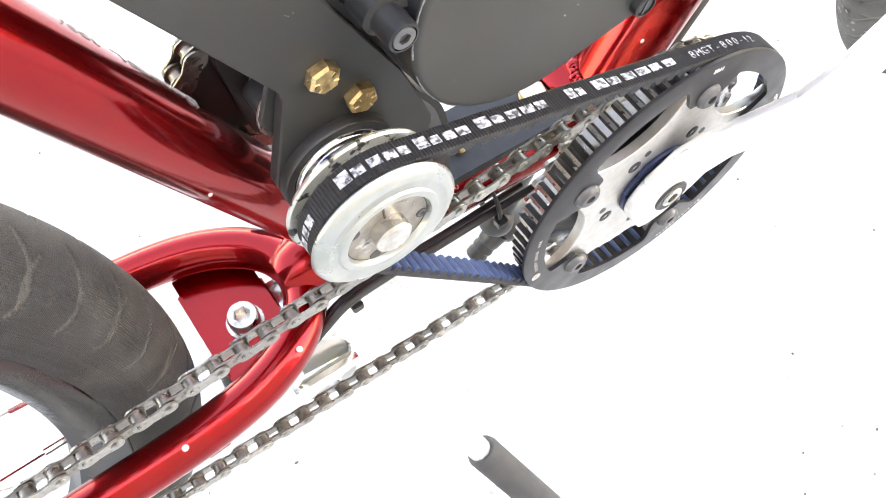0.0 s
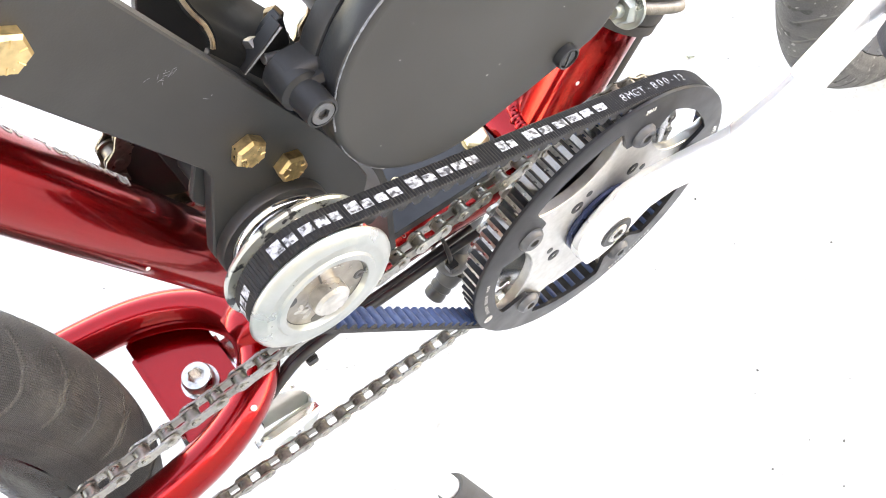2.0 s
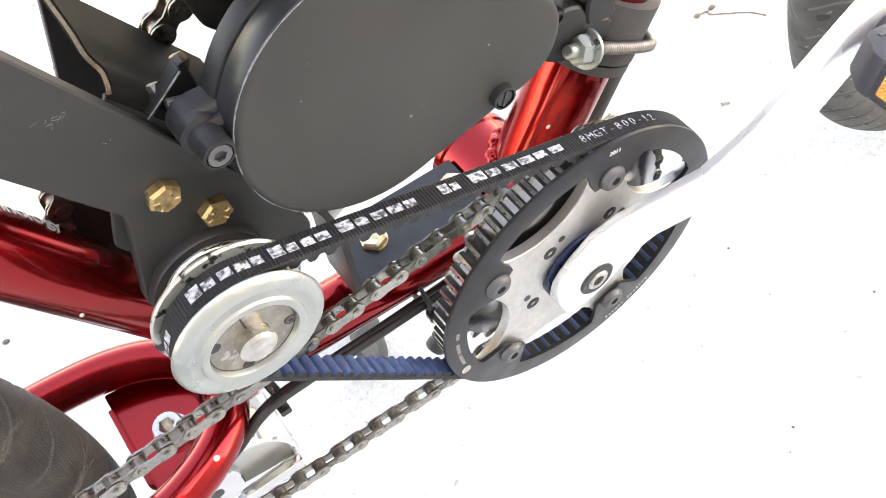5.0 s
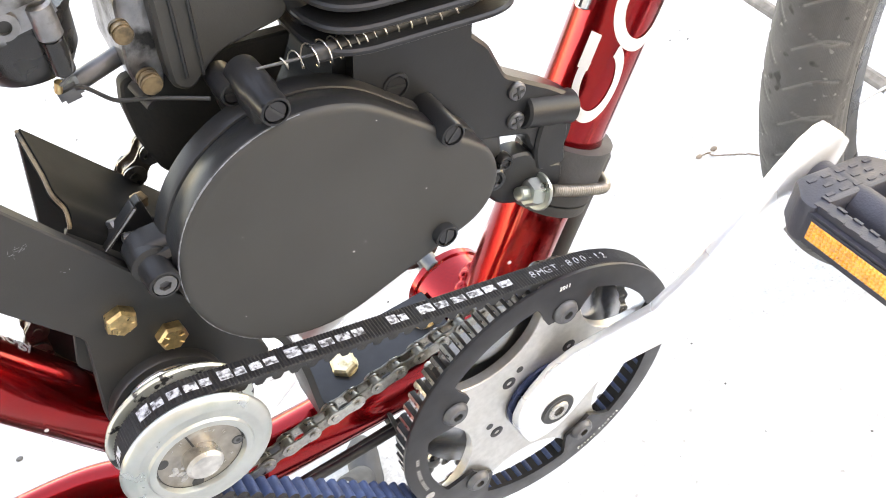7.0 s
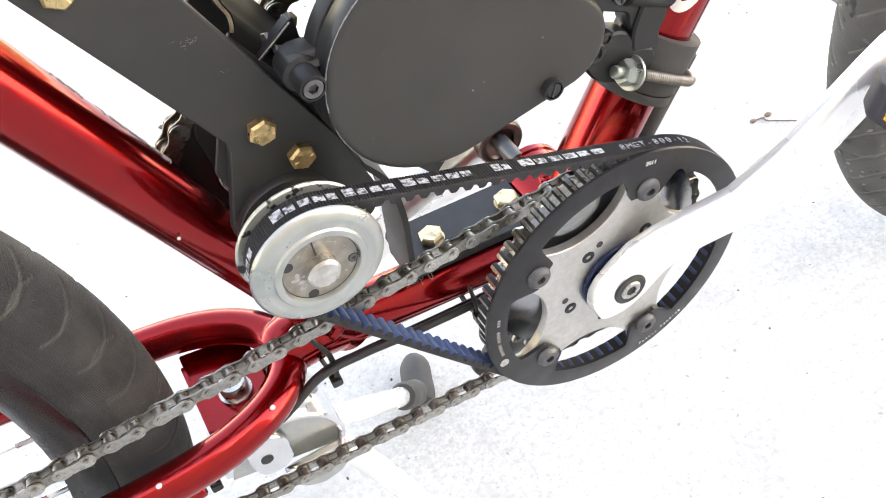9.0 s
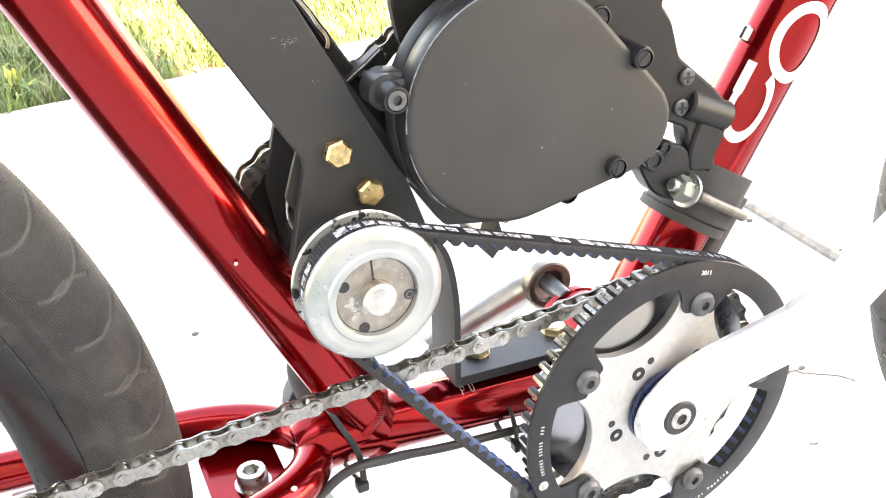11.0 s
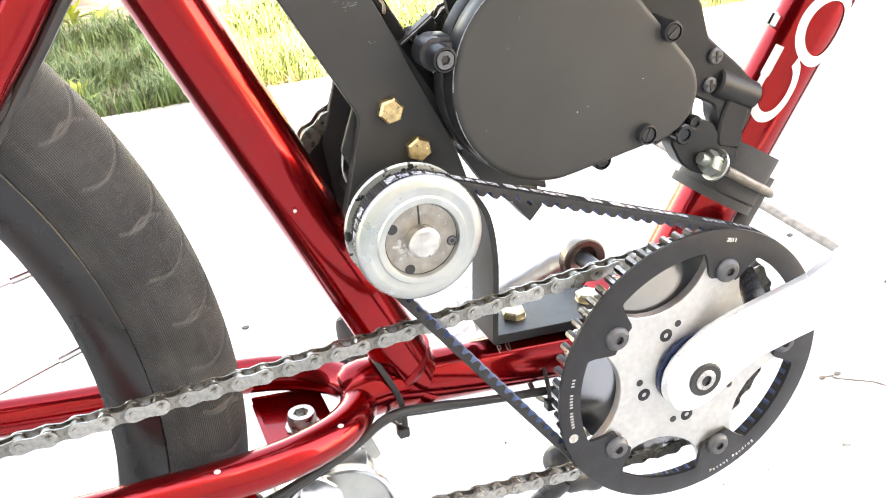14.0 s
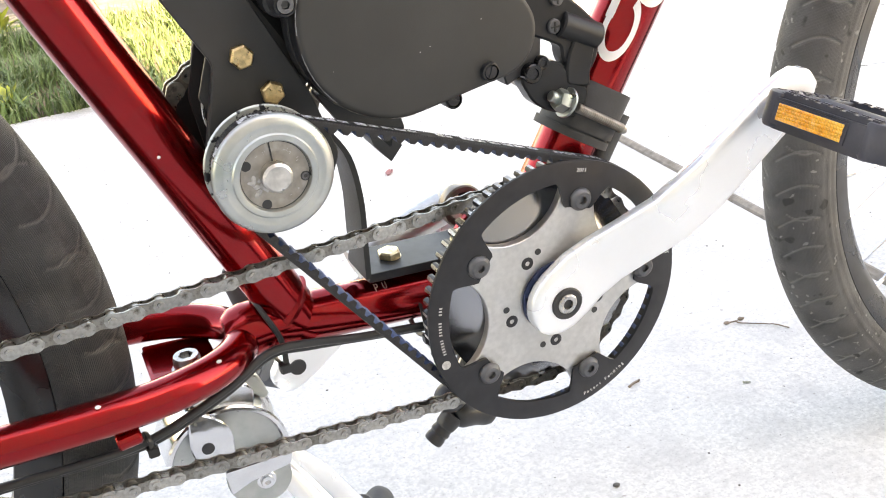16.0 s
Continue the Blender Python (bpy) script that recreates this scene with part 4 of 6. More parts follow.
for row, xs_row in enumerate(((-0.020, -0.010, 0.0, 0.010, 0.020), (-0.015, -0.005, 0.005, 0.015), (-0.020, -0.010, 0.0, 0.010, 0.020))):
    for xs in xs_row:
        for y in (yr0 - 0.0045 - row * 0.0055, yr1 + 0.0035 + row * 0.0055):
            box((PED.x + xs - 0.0026, y - 0.0009, PED.z + 0.0096), (PED.x + xs + 0.0026, y + 0.0009, PED.z + 0.0107), 0, bm)
part("pedal_studs", bm, PLASTIC, pedal, "small raised grip dashes")
part("pedal_neck", lathe([(0.0, -0.0385), (0.0092, -0.0385), (0.0098, -0.0395), (0.0098, -0.0440), (0.0, -0.0440)], (PED.x, PED.z), 24, closed=False), PLASTIC, pedal, "dark plastic spindle collar")
for s in (-1, 1):
    face_x = PED.x + s * 0.0366
    frame_bar = box((min(face_x - s * 0.0016, face_x), -0.1155, PED.z - 0.0066), (max(face_x - s * 0.0016, face_x), -0.0635, PED.z + 0.0066), 0.0006)
    part("reflector_frame", frame_bar, PLASTIC, pedal, "recessed dark reflector frame")
    bm = bmesh.new()
    n_long, n_tall = 22, 5
    y0_, z0_, dy, dz = -0.1130, PED.z - 0.0048, 0.0475 / 22, 0.0096 / 5
    for i in range(n_long):
        for j in range(n_tall):
            shift = 0.5 * dy * (j % 2) if i < n_long - 1 else 0
            q = [bm.verts.new((face_x + s * 0.0004, y0_ + shift * 0.3 + (i + u) * dy, z0_ + (j + v) * dz)) for u, v in ((0, 0), (1, 0), (1, 1), (0, 1))]
            top = bm.verts.new((face_x + s * 0.0013, y0_ + (i + 0.5) * dy, z0_ + (j + 0.5) * dz))
            for e in range(4):
                bm.faces.new((q[e], q[(e + 1) % 4], top))
            bm.faces.new(q[::-1])
    part("reflector", bm, AMBER, pedal, "amber pedal reflector with a prism pattern", 5)

# far side: crank arm and pedal pointing the other way
def far_copy(ob, name, parent, m, label=""):
    """The opposite piece on the other side of the frame."""
    me = ob.data.copy()
    me.transform(m)
    me.flip_normals()
    o = new(name, me)
    o.parent = parent
    return tagged(o, label)


FAR_ARM = Matrix.Translation((0, 0.141, 0)) @ Matrix.Diagonal((-0.94, -1, -0.94, 1))
FAR_PEDAL = Matrix.Translation((-0.1365, 0, -0.0965)) @ Matrix.Rotation(radians(-76), 4, "Y") @ Matrix.Translation((0.1365, 0, 0.0965)) @ Matrix.Translation((0.0075, 0.141, 0.0075)) @ Matrix.Diagonal((-1, -1, -1, 1)) @ pedal.matrix_basis
far_arm = far_copy(crank, "crank_arm", bicycle, FAR_ARM, "polished aluminium crank arm on the far side")
part("spindle_hole", lathe([(0.0, 0.1642), (0.0064, 0.1642), (0.0068, 0.1652), (0.0, 0.1652)], (-0.1365, -0.0965), 24, closed=False), CABLE, far_arm, "dark end of the pedal spindle")
far_pedal = far_copy(pedal, "pedal", bicycle, FAR_PEDAL, "dark plastic pedal on the far side")
for ob in list(pedal.children):
    far_copy(ob, ob.name.split(".")[0], far_pedal, FAR_PEDAL)

# ---- drive chain ----
def peanut(p, r, w):
    out = []
    for k in range(9):
        a = -math.pi / 2 + math.pi * k / 8
        out.append((p / 2 + r * math.cos(a), r * math.sin(a)))
    out.append((0, w))
    for k in range(9):
        a = math.pi / 2 + math.pi * k / 8
        out.append((-p / 2 + r * math.cos(a), r * math.sin(a)))
    out.append((0, -w))
    return out


def link_mesh(outer, p=0.0127, wide=1.0, tall=1.0):
    bm = bmesh.new()
    h = (0.0034 if outer else 0.0023) * wide
    for s in (-1, 1):
        slab(peanut(p, (0.0042 if outer else 0.0043) * tall, 0.0031 * tall), s * h - 0.0005, s * h + 0.0005, 0, bm)
    for x in (-p / 2, p / 2):
        if outer:
            rod((x, -h - 0.0012, 0), (x, h + 0.0012, 0), 0.0023, 10, bm)
        else:
            rod((x, -h + 0.0004, 0), (x, h - 0.0004, 0), 0.0038, 12, bm)
    return bm


def loop_path(c1, r1, c2, r2, step):
    """Points round two wheels and along the straight runs between them, evenly spaced: place and heading."""
    c1, c2 = Vector(c1), Vector(c2)
    d = c2 - c1
    base, k = math.atan2(d.y, d.x), math.acos((r1 - r2) / d.length)
    run = math.sqrt(d.length ** 2 - (r1 - r2) ** 2)
    a_top, a_low = base - k, base + k
    arc1, arc2 = r1 * (2 * math.pi - 2 * k), r2 * 2 * k
    total = 2 * run + arc1 + arc2
    def at(s):
        s %= total
        if s < run:                       # from wheel 2 to wheel 1 along the run on the a_top side
            n = Vector((math.cos(a_top), math.sin(a_top)))
            return (c2 + n * r2).lerp(c1 + n * r1, s / run), n
        s -= run
        if s < arc1:
            n = Vector((math.cos(a_top - s / r1), math.sin(a_top - s / r1)))
            return c1 + n * r1, n
        s -= arc1
        if s < run:
            n = Vector((math.cos(a_low), math.sin(a_low)))
            return (c1 + n * r1).lerp(c2 + n * r2, s / run), n
        s -= run
        n = Vector((math.cos(a_low - s / r2), math.sin(a_low - s / r2)))
        return c2 + n * r2, n
    return at, total, run


def chain_loop(name, c1, r1, c2, r2, ymap, mat, label, shift=0.0, wide=1.0, sag=0.0, inner=None, tall=1.0):
    base_at, total, run = loop_path(c1, r1, c2, r2, 0.0127)

    def at(s):
        p, n = base_at(s)
        s %= total
        return p - Vector((0, 4 * sag * s / run * (1 - s / run))) if s < run else p, n

    n = 2 * round(total / 0.0127 / 2)
    step = total / n
    first = None
    kinds = []
    for k in range(n):
        p, q = at(shift + k * step)[0], at(shift + (k + 1) * step)[0]
        mid, ang = (p + q) / 2, math.atan2(q.y - p.y, q.x - p.x)
        m = Matrix.Translation((mid.x, ymap(mid.x), mid.y)) @ Matrix.Rotation(-ang, 4, "Y")
        if k == 0:
            first = part(name, link_mesh(True, step, wide, tall), mat, bicycle, label)
            first.matrix_basis = m
            inv = m.inverted()
            kinds.append(first)
        elif k == 1:
            o = part("link", link_mesh(False, step, wide, tall), inner or mat, first)
            o.matrix_basis = inv @ m
            kinds.append(o)
        else:
            placed("link", kinds[k % 2], inv @ m, first)
    return first


chain_loop("chain", (0, 0), 0.0729, (-0.591, 0.0294), 0.0366, lambda x: 0.0234 + 0.036 * x, CHAIN, "oily steel bicycle chain", sag=0.0062, inner=CHAIN_INNER)

# ---- belt ----
PUL = Vector((-0.165, 0.1255))
RP1, RP2 = 0.0879, 0.0282
belt_at, belt_len, belt_run = loop_path((0, 0), RP1, PUL, RP2, 0.008)
B0, B1 = 0.0030, 0.0150
n_teeth = round(belt_len / 0.008)
tooth_step = belt_len / n_teeth
_, step_normal = belt_at(round((belt_run + 1.86 * RP1) / tooth_step) * tooth_step)
step_angle = math.atan2(step_normal.y, step_normal.x)
tooth = None
for k in range(69):
    a = step_angle + 2 * math.pi * k / 69
    if tooth is None:
        bm = bmesh.new()
        w = 0.0021
        pts = [(0.0843, -w * 1.1), (0.0858, -w), (0.0871, -w * 0.5), (0.0871, w * 0.5), (0.0858, w), (0.0843, w * 1.1)]
        slab([(r, t) for r, t in pts], 0.0026, 0.0152, 0.0003, bm)
        tooth = part("tooth", bm, ANODISED, sprocket)
        tooth.data.materials.append(STEEL)
        for face_ in tooth.data.polygons:
            face_.material_index = 1 if face_.center.x > 0.0866 and abs(face_.normal.y) < 0.5 else 0
        tooth.matrix_basis = Matrix.Rotation(-a, 4, "Y")
    else:
        placed("tooth", tooth, Matrix.Rotation(-a, 4, "Y"), sprocket)
bm = bmesh.new()
sub = 10
rows = []
for k in range(n_teeth * sub):
    p, n = belt_at(k * tooth_step / sub)
    o = p + n * (0.0017 + (0.00028 if k % 2 else -0.00022))
    i = p - n * 0.0009
    e = 0.0005
    rows.append([bm.verts.new(v) for v in ((o.x, B0 + e, o.y), (o.x, B1 - e, o.y), (o.x - n.x * e, B1, o.y - n.y * e), (i.x, B1, i.y), (i.x, B0, i.y), (o.x - n.x * e, B0, o.y - n.y * e))])
for a, b in zip(rows, rows[1:] + rows[:1]):
    for j in range(6):
        bm.faces.new((a[j], a[(j + 1) % 6], b[(j + 1) % 6], b[j]))
belt = part("drive_belt", bm, BELT, bicycle, "black toothed drive belt with white printing outside", 25)
bm = bmesh.new()
for k in range(n_teeth):
    rows = []
    for s, h in ((-0.0030, 0.0007), (-0.0023, 0.0024), (-0.0013, 0.0038), (0.0013, 0.0038), (0.0023, 0.0024), (0.0030, 0.0007)):
        p, n = belt_at((k + 0.5) * tooth_step + s)
        q = p - n * h
        rows.append([bm.verts.new((q.x, y, q.y)) for y in (B0 + 0.0002, B1 - 0.0002)])
    for a, b in zip(rows, rows[1:]):
        bm.faces.new((a[0], b[0], b[1], a[1]))
    for cut in ([r[0] for r in rows], [r[1] for r in rows][::-1]):
        bm.faces.new(cut).material_index = 1
belt_teeth = part("belt_teeth", bm, BLUE, belt, "dark blue moulded belt teeth with black cut sides", 60)
belt_teeth.data.materials.append(BELT)
# the maker's name along the belt, as plain blocks of the letters' size
def belt_block(s0, wide, tall, low):
    """One solid printed block, bent round the belt."""
    bm = bmesh.new()
    cells = max(1, int(wide / 0.0012))
    for c in range(cells):
        vs = []
        for u, q in ((c, low), (c + 1, low), (c + 1, low + tall), (c, low + tall)):
            p, n_ = belt_at(s0 + wide * u / cells)
            p = p + n_ * 0.00212
            vs.append(bm.verts.new((p.x, q, p.y)))
        bm.faces.new(vs)
    part("printed_block", bm, WORN_PRINT, belt, "worn white printed block")


for s0, s1, n in ((-0.058, -0.036, 4), (-0.0215, 0.0105, 5), (0.0123, 0.0387, 4), (0.0420, 0.0815, 5), (0.0920, 0.1030, 2), (0.1080, 0.1620, 6)):
    step = (s1 - s0) / n
    for k in range(n):
        belt_block(s0 + k * step, step * (0.86, 0.72, 0.80)[k % 3], 0.0055 if k == 0 else 0.0042, (B0 + B1) / 2 - 0.0024)
for k, letter in enumerate("8MGT-800-12"):
    s_at = 0.1735 + k * 0.0046
    p, n_ = belt_at(s_at)
    ahead = belt_at(s_at + 0.001)[0] - belt_at(s_at - 0.001)[0]
    ahead.normalize()
    m = Matrix(((ahead.x, 0, n_.x, p.x + n_.x * 0.00195), (0, 1, 0, (B0 + B1) / 2 - 0.0004), (ahead.y, 0, n_.y, p.y + n_.y * 0.00195), (0, 0, 0, 1)))
    text_mesh(letter, 0.0064, m @ Matrix.Diagonal((0.98, 1, 1, 1)), WORN_PRINT, belt, "printed_letter", "worn white printed letter", 0.0001)

# ---- jackshaft pulley ----
pc = (PUL.x, PUL.y)
pulley = part("drive_pulley", lathe([(0.0255, 0.0012), (0.0258, 0.0012), (0.0258, 0.0168), (0.0255, 0.0168), (0.012, 0.0168), (0.012, 0.0012)], pc, 66), STEEL, bicycle, "grooved steel belt pulley with pale zinc flanges")
pt = None
for k in range(22):
    a = 2 * math.pi * k / 22
    if pt is None:
        bm = bmesh.new()
        slab([(0.0250, -0.0018), (0.0272, -0.0017), (0.0272, 0.0017), (0.0250, 0.0018)], 0.0012, 0.0168, 0, bm)
        pt = part("pulley_tooth", bm, STEEL, pulley)
        pt.matrix_basis = Matrix.Translation((PUL.x, 0, PUL.y)) @ Matrix.Rotation(-a, 4, "Y")
    else:
        placed("pulley_tooth", pt, Matrix.Translation((PUL.x, 0, PUL.y)) @ Matrix.Rotation(-a, 4, "Y"), pulley)
part("flange", lathe([(0.0187, -0.0032), (0.0192, -0.0044), (0.0198, -0.0047), (0.0222, -0.0046), (0.0230, -0.0036), (0.0260, -0.0034), (0.0266, -0.0037), (0.0276, -0.0037), (0.0305, -0.0026), (0.0322, -0.0012), (0.0326, 0.0002), (0.0318, 0.0012), (0.0250, 0.0008), (0.0180, 0.0008)], pc, 80), ZINC, pulley, "pale zinc-plated front flange")
part("flange", lathe([(0.0180, 0.0170), (0.0318, 0.0170), (0.0326, 0.0180), (0.0322, 0.0192), (0.0300, 0.0200), (0.0180, 0.0200)], pc, 80), OILY_ZINC, pulley, "pale zinc rear flange with dark oil smudges")
# split taper bush with three grub screws, a slot and stamped marks
part("taper_bush", lathe([(0.0070, -0.0018), (0.0183, -0.0020), (0.0187, -0.0012), (0.0187, 0.004), (0.0070, 0.004)], pc, 72), BUSH, pulley, "brownish grey steel taper bush", 30)
part("bush_gap", lathe([(0.0181, -0.00205), (0.0187, -0.00205), (0.0187, -0.0016), (0.0181, -0.0016)], pc, 72), CABLE, pulley, "thin dark gap round the bush")
bm = box((-0.0004, -0.0023, 0.0080), (0.0004, -0.0012, 0.0186), 0)
bmesh.ops.transform(bm, matrix=Matrix.Translation((pc[0], 0, pc[1])) @ Matrix.Rotation(radians(-2), 4, "Y"), verts=bm.verts)
part("bush_slot", bm, CABLE, pulley, "dark slot")
for h in (150, -15, -115):
    a = radians(h)
    c = (pc[0] + 0.0163 * math.cos(a), pc[1] + 0.0163 * math.sin(a))
    part("bush_hole", lathe([(0.0, -0.00215), (0.0026, -0.00215), (0.0028, -0.0018), (0.0, -0.0018)], c, 20, closed=False), CABLE, pulley, "dark screw hole")
    if h == -15:
        part("grub_screw", lathe([(0.0011, -0.00235), (0.0019, -0.0024), (0.0021, -0.0021), (0.0011, -0.0021)], c, 14), BOLT_GREY, pulley, "small grub screw")
bm = bmesh.new()
rnd = random.Random(8)
for k in range(13):
    a = radians(rnd.choice((rnd.uniform(100, 135), rnd.uniform(20, 60), rnd.uniform(-75, -20), rnd.uniform(60, 80))))
    r0 = rnd.uniform(0.0135, 0.0150)
    o = Vector((pc[0] + r0 * math.cos(a), -0.0021, pc[1] + r0 * math.sin(a)))
    t1 = Vector((-math.sin(a), 0, math.cos(a))) if k % 2 else Vector((math.cos(a), 0, math.sin(a)))
    sweep(bm, [o - t1 * 0.0007, o + t1 * 0.0007], 0.00013, 5)
tagged(part("stamped_mark", bm, PALE_INK, pulley, "worn stamped marks"), kind="stuff")
bm = bmesh.new()
for k in range(12):
    a, r0 = radians(rnd.uniform(178, 240)), rnd.uniform(0.0072, 0.0135)
    q = rnd.uniform(0.0008, 0.0019)
    o = Vector((pc[0] + r0 * math.cos(a), -0.0020, pc[1] + r0 * math.sin(a)))
    bmesh.ops.create_icosphere(bm, subdivisions=2, radius=q, matrix=Matrix.LocRotScale(o, Euler((0, rnd.uniform(0, 3), 0)), (1.6, 0.22, 0.8)))
for v in bm.verts:
    v.co += 0.0005 * noise.noise_vector(v.co * 900) * (1 if v.co.y < -0.0018 else 0)
tagged(part("thread_lock_smear", bm, PALE_INK, pulley, "pale smear of dried thread lock"), kind="stuff")
bm = lathe([(0.0, -0.0082), (0.0066, -0.0085), (0.0080, -0.0072), (0.0081, 0.012), (0.0, 0.012)], pc, 36, closed=False)
part("shaft", bm, STEEL, pulley, "bright steel shaft end")
bm = lathe([(0.009, 0.0200), (0.0175, 0.0200), (0.0175, 0.0255), (0.0162, 0.0262), (0.0162, 0.0285), (0.0205, 0.0290), (0.0212, 0.0300), (0.0212, 0.0335), (0.0190, 0.0345), (0.009, 0.0345)], pc, 56)
part("shaft_collar", bm, CHROME, pulley, "chromed bearing collar")
bm = lathe([(0.0215, 0.0310), (0.0250, 0.0310), (0.0255, 0.0318), (0.0255, 0.0360), (0.0215, 0.0360)], pc, 56)
part("bearing_ring", bm, CABLE, pulley, "black bearing ring")

# ---- mounting plates and brackets ----
outline = rounded([(-0.2396, 0.2925), (-0.1783, 0.1775), (-0.1915, 0.1285), (-0.1845, 0.1070), (-0.1500, 0.0900), (-0.1230, 0.1020), (-0.1176, 0.1152), (-0.1300, 0.1560), (-0.2035, 0.3110)], 0.004)
plate = part("mount_plate", slab(outline, 0.0362, 0.0425, 0.0007), PLATE, bicycle, "flat black powder-coated steel mounting plate")
for x, z, r, y, turn in ((-0.2140, 0.2728, 0.0073, 0.0362, 0.5), (-0.1634, 0.1798, 0.0067, 0.0362, 0.2), (-0.1502, 0.1577, 0.0066, 0.0362, 0.62)):
    bm = hex_head(bmesh.new(), (x, z), y, r, 0.0050, turn)
    for k in range(6):
        a = turn + math.pi / 6 + k * math.pi / 3
        d = Vector((math.cos(a), 0, math.sin(a)))
        sweep(bm, [Vector((x, y - 0.0050, z)) + d * r * 0.42, Vector((x, y - 0.0050, z)) + d * r * 0.74], 0.00032, 6)
    part("bolt", bm, GOLD, plate, "yellow zinc hexagon bolt with grade marks")
far_outline = rounded([(-0.1604, 0.2390), (-0.1865, 0.1500), (-0.1800, 0.0950), (-0.1300, 0.0900), (-0.1150, 0.1600)], 0.004)
part("far_plate", slab(far_outline, 0.0865, 0.0905, 0.0005), PLATE, bicycle, "black steel cheek plate on the far side")
bm = lathe([(0.0, 0.0345), (0.012, 0.0345), (0.012, 0.115), (0.0, 0.115)], pc, 28, closed=False)
part("jackshaft", bm, STEEL, bicycle, "steel jackshaft")
part("spacer", sweep(bmesh.new(), [(-0.1735, 0.044, 0.128), (-0.1735, 0.084, 0.128)], 0.007, 18), CABLE, plate, "black spacer tube")
bm = bmesh.new()
sweep(bm, spline([(-0.174, 0.047, 0.172), (-0.183, 0.050, 0.162), (-0.186, 0.052, 0.148), (-0.182, 0.054, 0.136), (-0.174, 0.056, 0.128)], 6), 0.0008, 8)
part("wire_loop", bm, STEEL, plate, "thin bright wire loop")

# chain from the motor to the jackshaft on the far side
part("jackshaft_sprocket", lathe([(0.012, 0.0955), (0.0360, 0.0955), (0.0360, 0.0975), (0.012, 0.0975)], pc, 48), CABLE, bicycle, "steel sprocket on the jackshaft")
chain_loop("engine_chain", PUL, 0.0400, (-0.0900, 0.1985), 0.0190, lambda x: 0.0930, CHAIN_INNER, "oily steel chain of the motor", inner=CHAIN_DARK, wide=1.4, tall=1.25)

# folded rear bracket of the motor: a sloping web between two cheeks
bm = bmesh.new()
run = Vector((0.037, 0, -0.0645))
edge = spline([(-0.1606, 0.0890, 0.2392), (-0.1604, 0.0780, 0.2366), (-0.1602, 0.0650, 0.2338), (-0.1606, 0.0550, 0.2312), (-0.1592, 0.0490, 0.2280), (-0.1600, 0.0440, 0.2262), (-0.1612, 0.0425, 0.2240)], 4)
lift = Vector((0.0026, 0, 0.0015))
rows = [[bm.verts.new(p + run * k / 6 + off) for off in (lift, -lift * 0.1) for p in edge] for k in range(7)]
m = len(edge)
for a, b in zip(rows, rows[1:]):
    for j in range(m - 1):
        bm.faces.new((a[j], a[j + 1], b[j + 1], b[j])), bm.faces.new((a[m + j], b[m + j], b[m + j + 1], a[m + j + 1]))
    for j in (0, m - 1):
        bm.faces.new((a[j], b[j], b[m + j], a[m + j]))
for r in (rows[0], rows[-1]):
    for j in range(m - 1):
        bm.faces.new((r[j], r[m + j], r[m + j + 1], r[j + 1]))
bracket = part("motor_bracket", bm, PLATE_SHADED_WORN, bicycle, "folded black steel motor bracket, darkened for shade, with a worn tan edge")
part("bracket_edge", sweep(bmesh.new(), [p + lift * 0.5 - run * 0.004 for p in edge], 0.0008, 8), NUT, bracket, "worn tan edge of the bracket")
bm = slab(rounded([(-0.1612, 0.2250), (-0.1670, 0.2150), (-0.1880, 0.1600), (-0.1700, 0.1200), (-0.1240, 0.1600)], 0.002), 0.0428, 0.0455, 0.0004)
part("bracket_cheek", bm, PLATE, bracket, "black bracket cheek")
bm = hex_head(bmesh.new(), (0, 0), 0, 0.0048, 0.004, 0.2)
bmesh.ops.transform(bm, matrix=pose(-0.1444, 0.050, 0.2080, 20, 0, -60), verts=bm.verts)
part("bolt", bm, NUT, bracket, "small dirty bolt")
blade = rounded([(-0.1543, 0.2104), (-0.1530, 0.2090), (-0.1362, 0.2202), (-0.1370, 0.2224)], 0.0006)
part("clip", slab(blade, 0.0395, 0.0450, 0.0002), CASE, bracket, "thin black clip blade")
part("clip_foot", slab(rounded([(-0.1480, 0.2060), (-0.1330, 0.2050), (-0.1335, 0.2200), (-0.1400, 0.2165)], 0.002), 0.0445, 0.0500, 0.0004), CASE, bracket, "black clip foot")
sweep_edge = sweep(bmesh.new(), [(-0.1538, 0.0394, 0.2100), (-0.1450, 0.0394, 0.2157), (-0.1370, 0.0394, 0.2212)], [0.0002, 0.0004, 0.0005], 6)
part("worn_edge", sweep_edge, SCUFF_GLINT, bracket, "thin pale edge of the clip blade")
for at, r, mat, label, turn in (((-0.1330, 0.0520, 0.2135), 0.0036, NUT, "dull brown brass nut", -50), ((-0.1450, 0.0460, 0.2130), 0.0030, BOLT_GREY, "small worn steel nut", -70)):
    bm = hex_head(bmesh.new(), (0, 0), 0, r, 0.0040, 0.4)
    bmesh.ops.transform(bm, matrix=pose(*at, -25, 0, turn), verts=bm.verts)
    part("nut", bm, mat, bracket, label)
part("stud", rod((-0.1395, 0.0400, 0.2085), (-0.1462, 0.0395, 0.2118), 0.0019, 14, chamfer=0.0004), BOLT_GREY, bracket, "short steel stud")

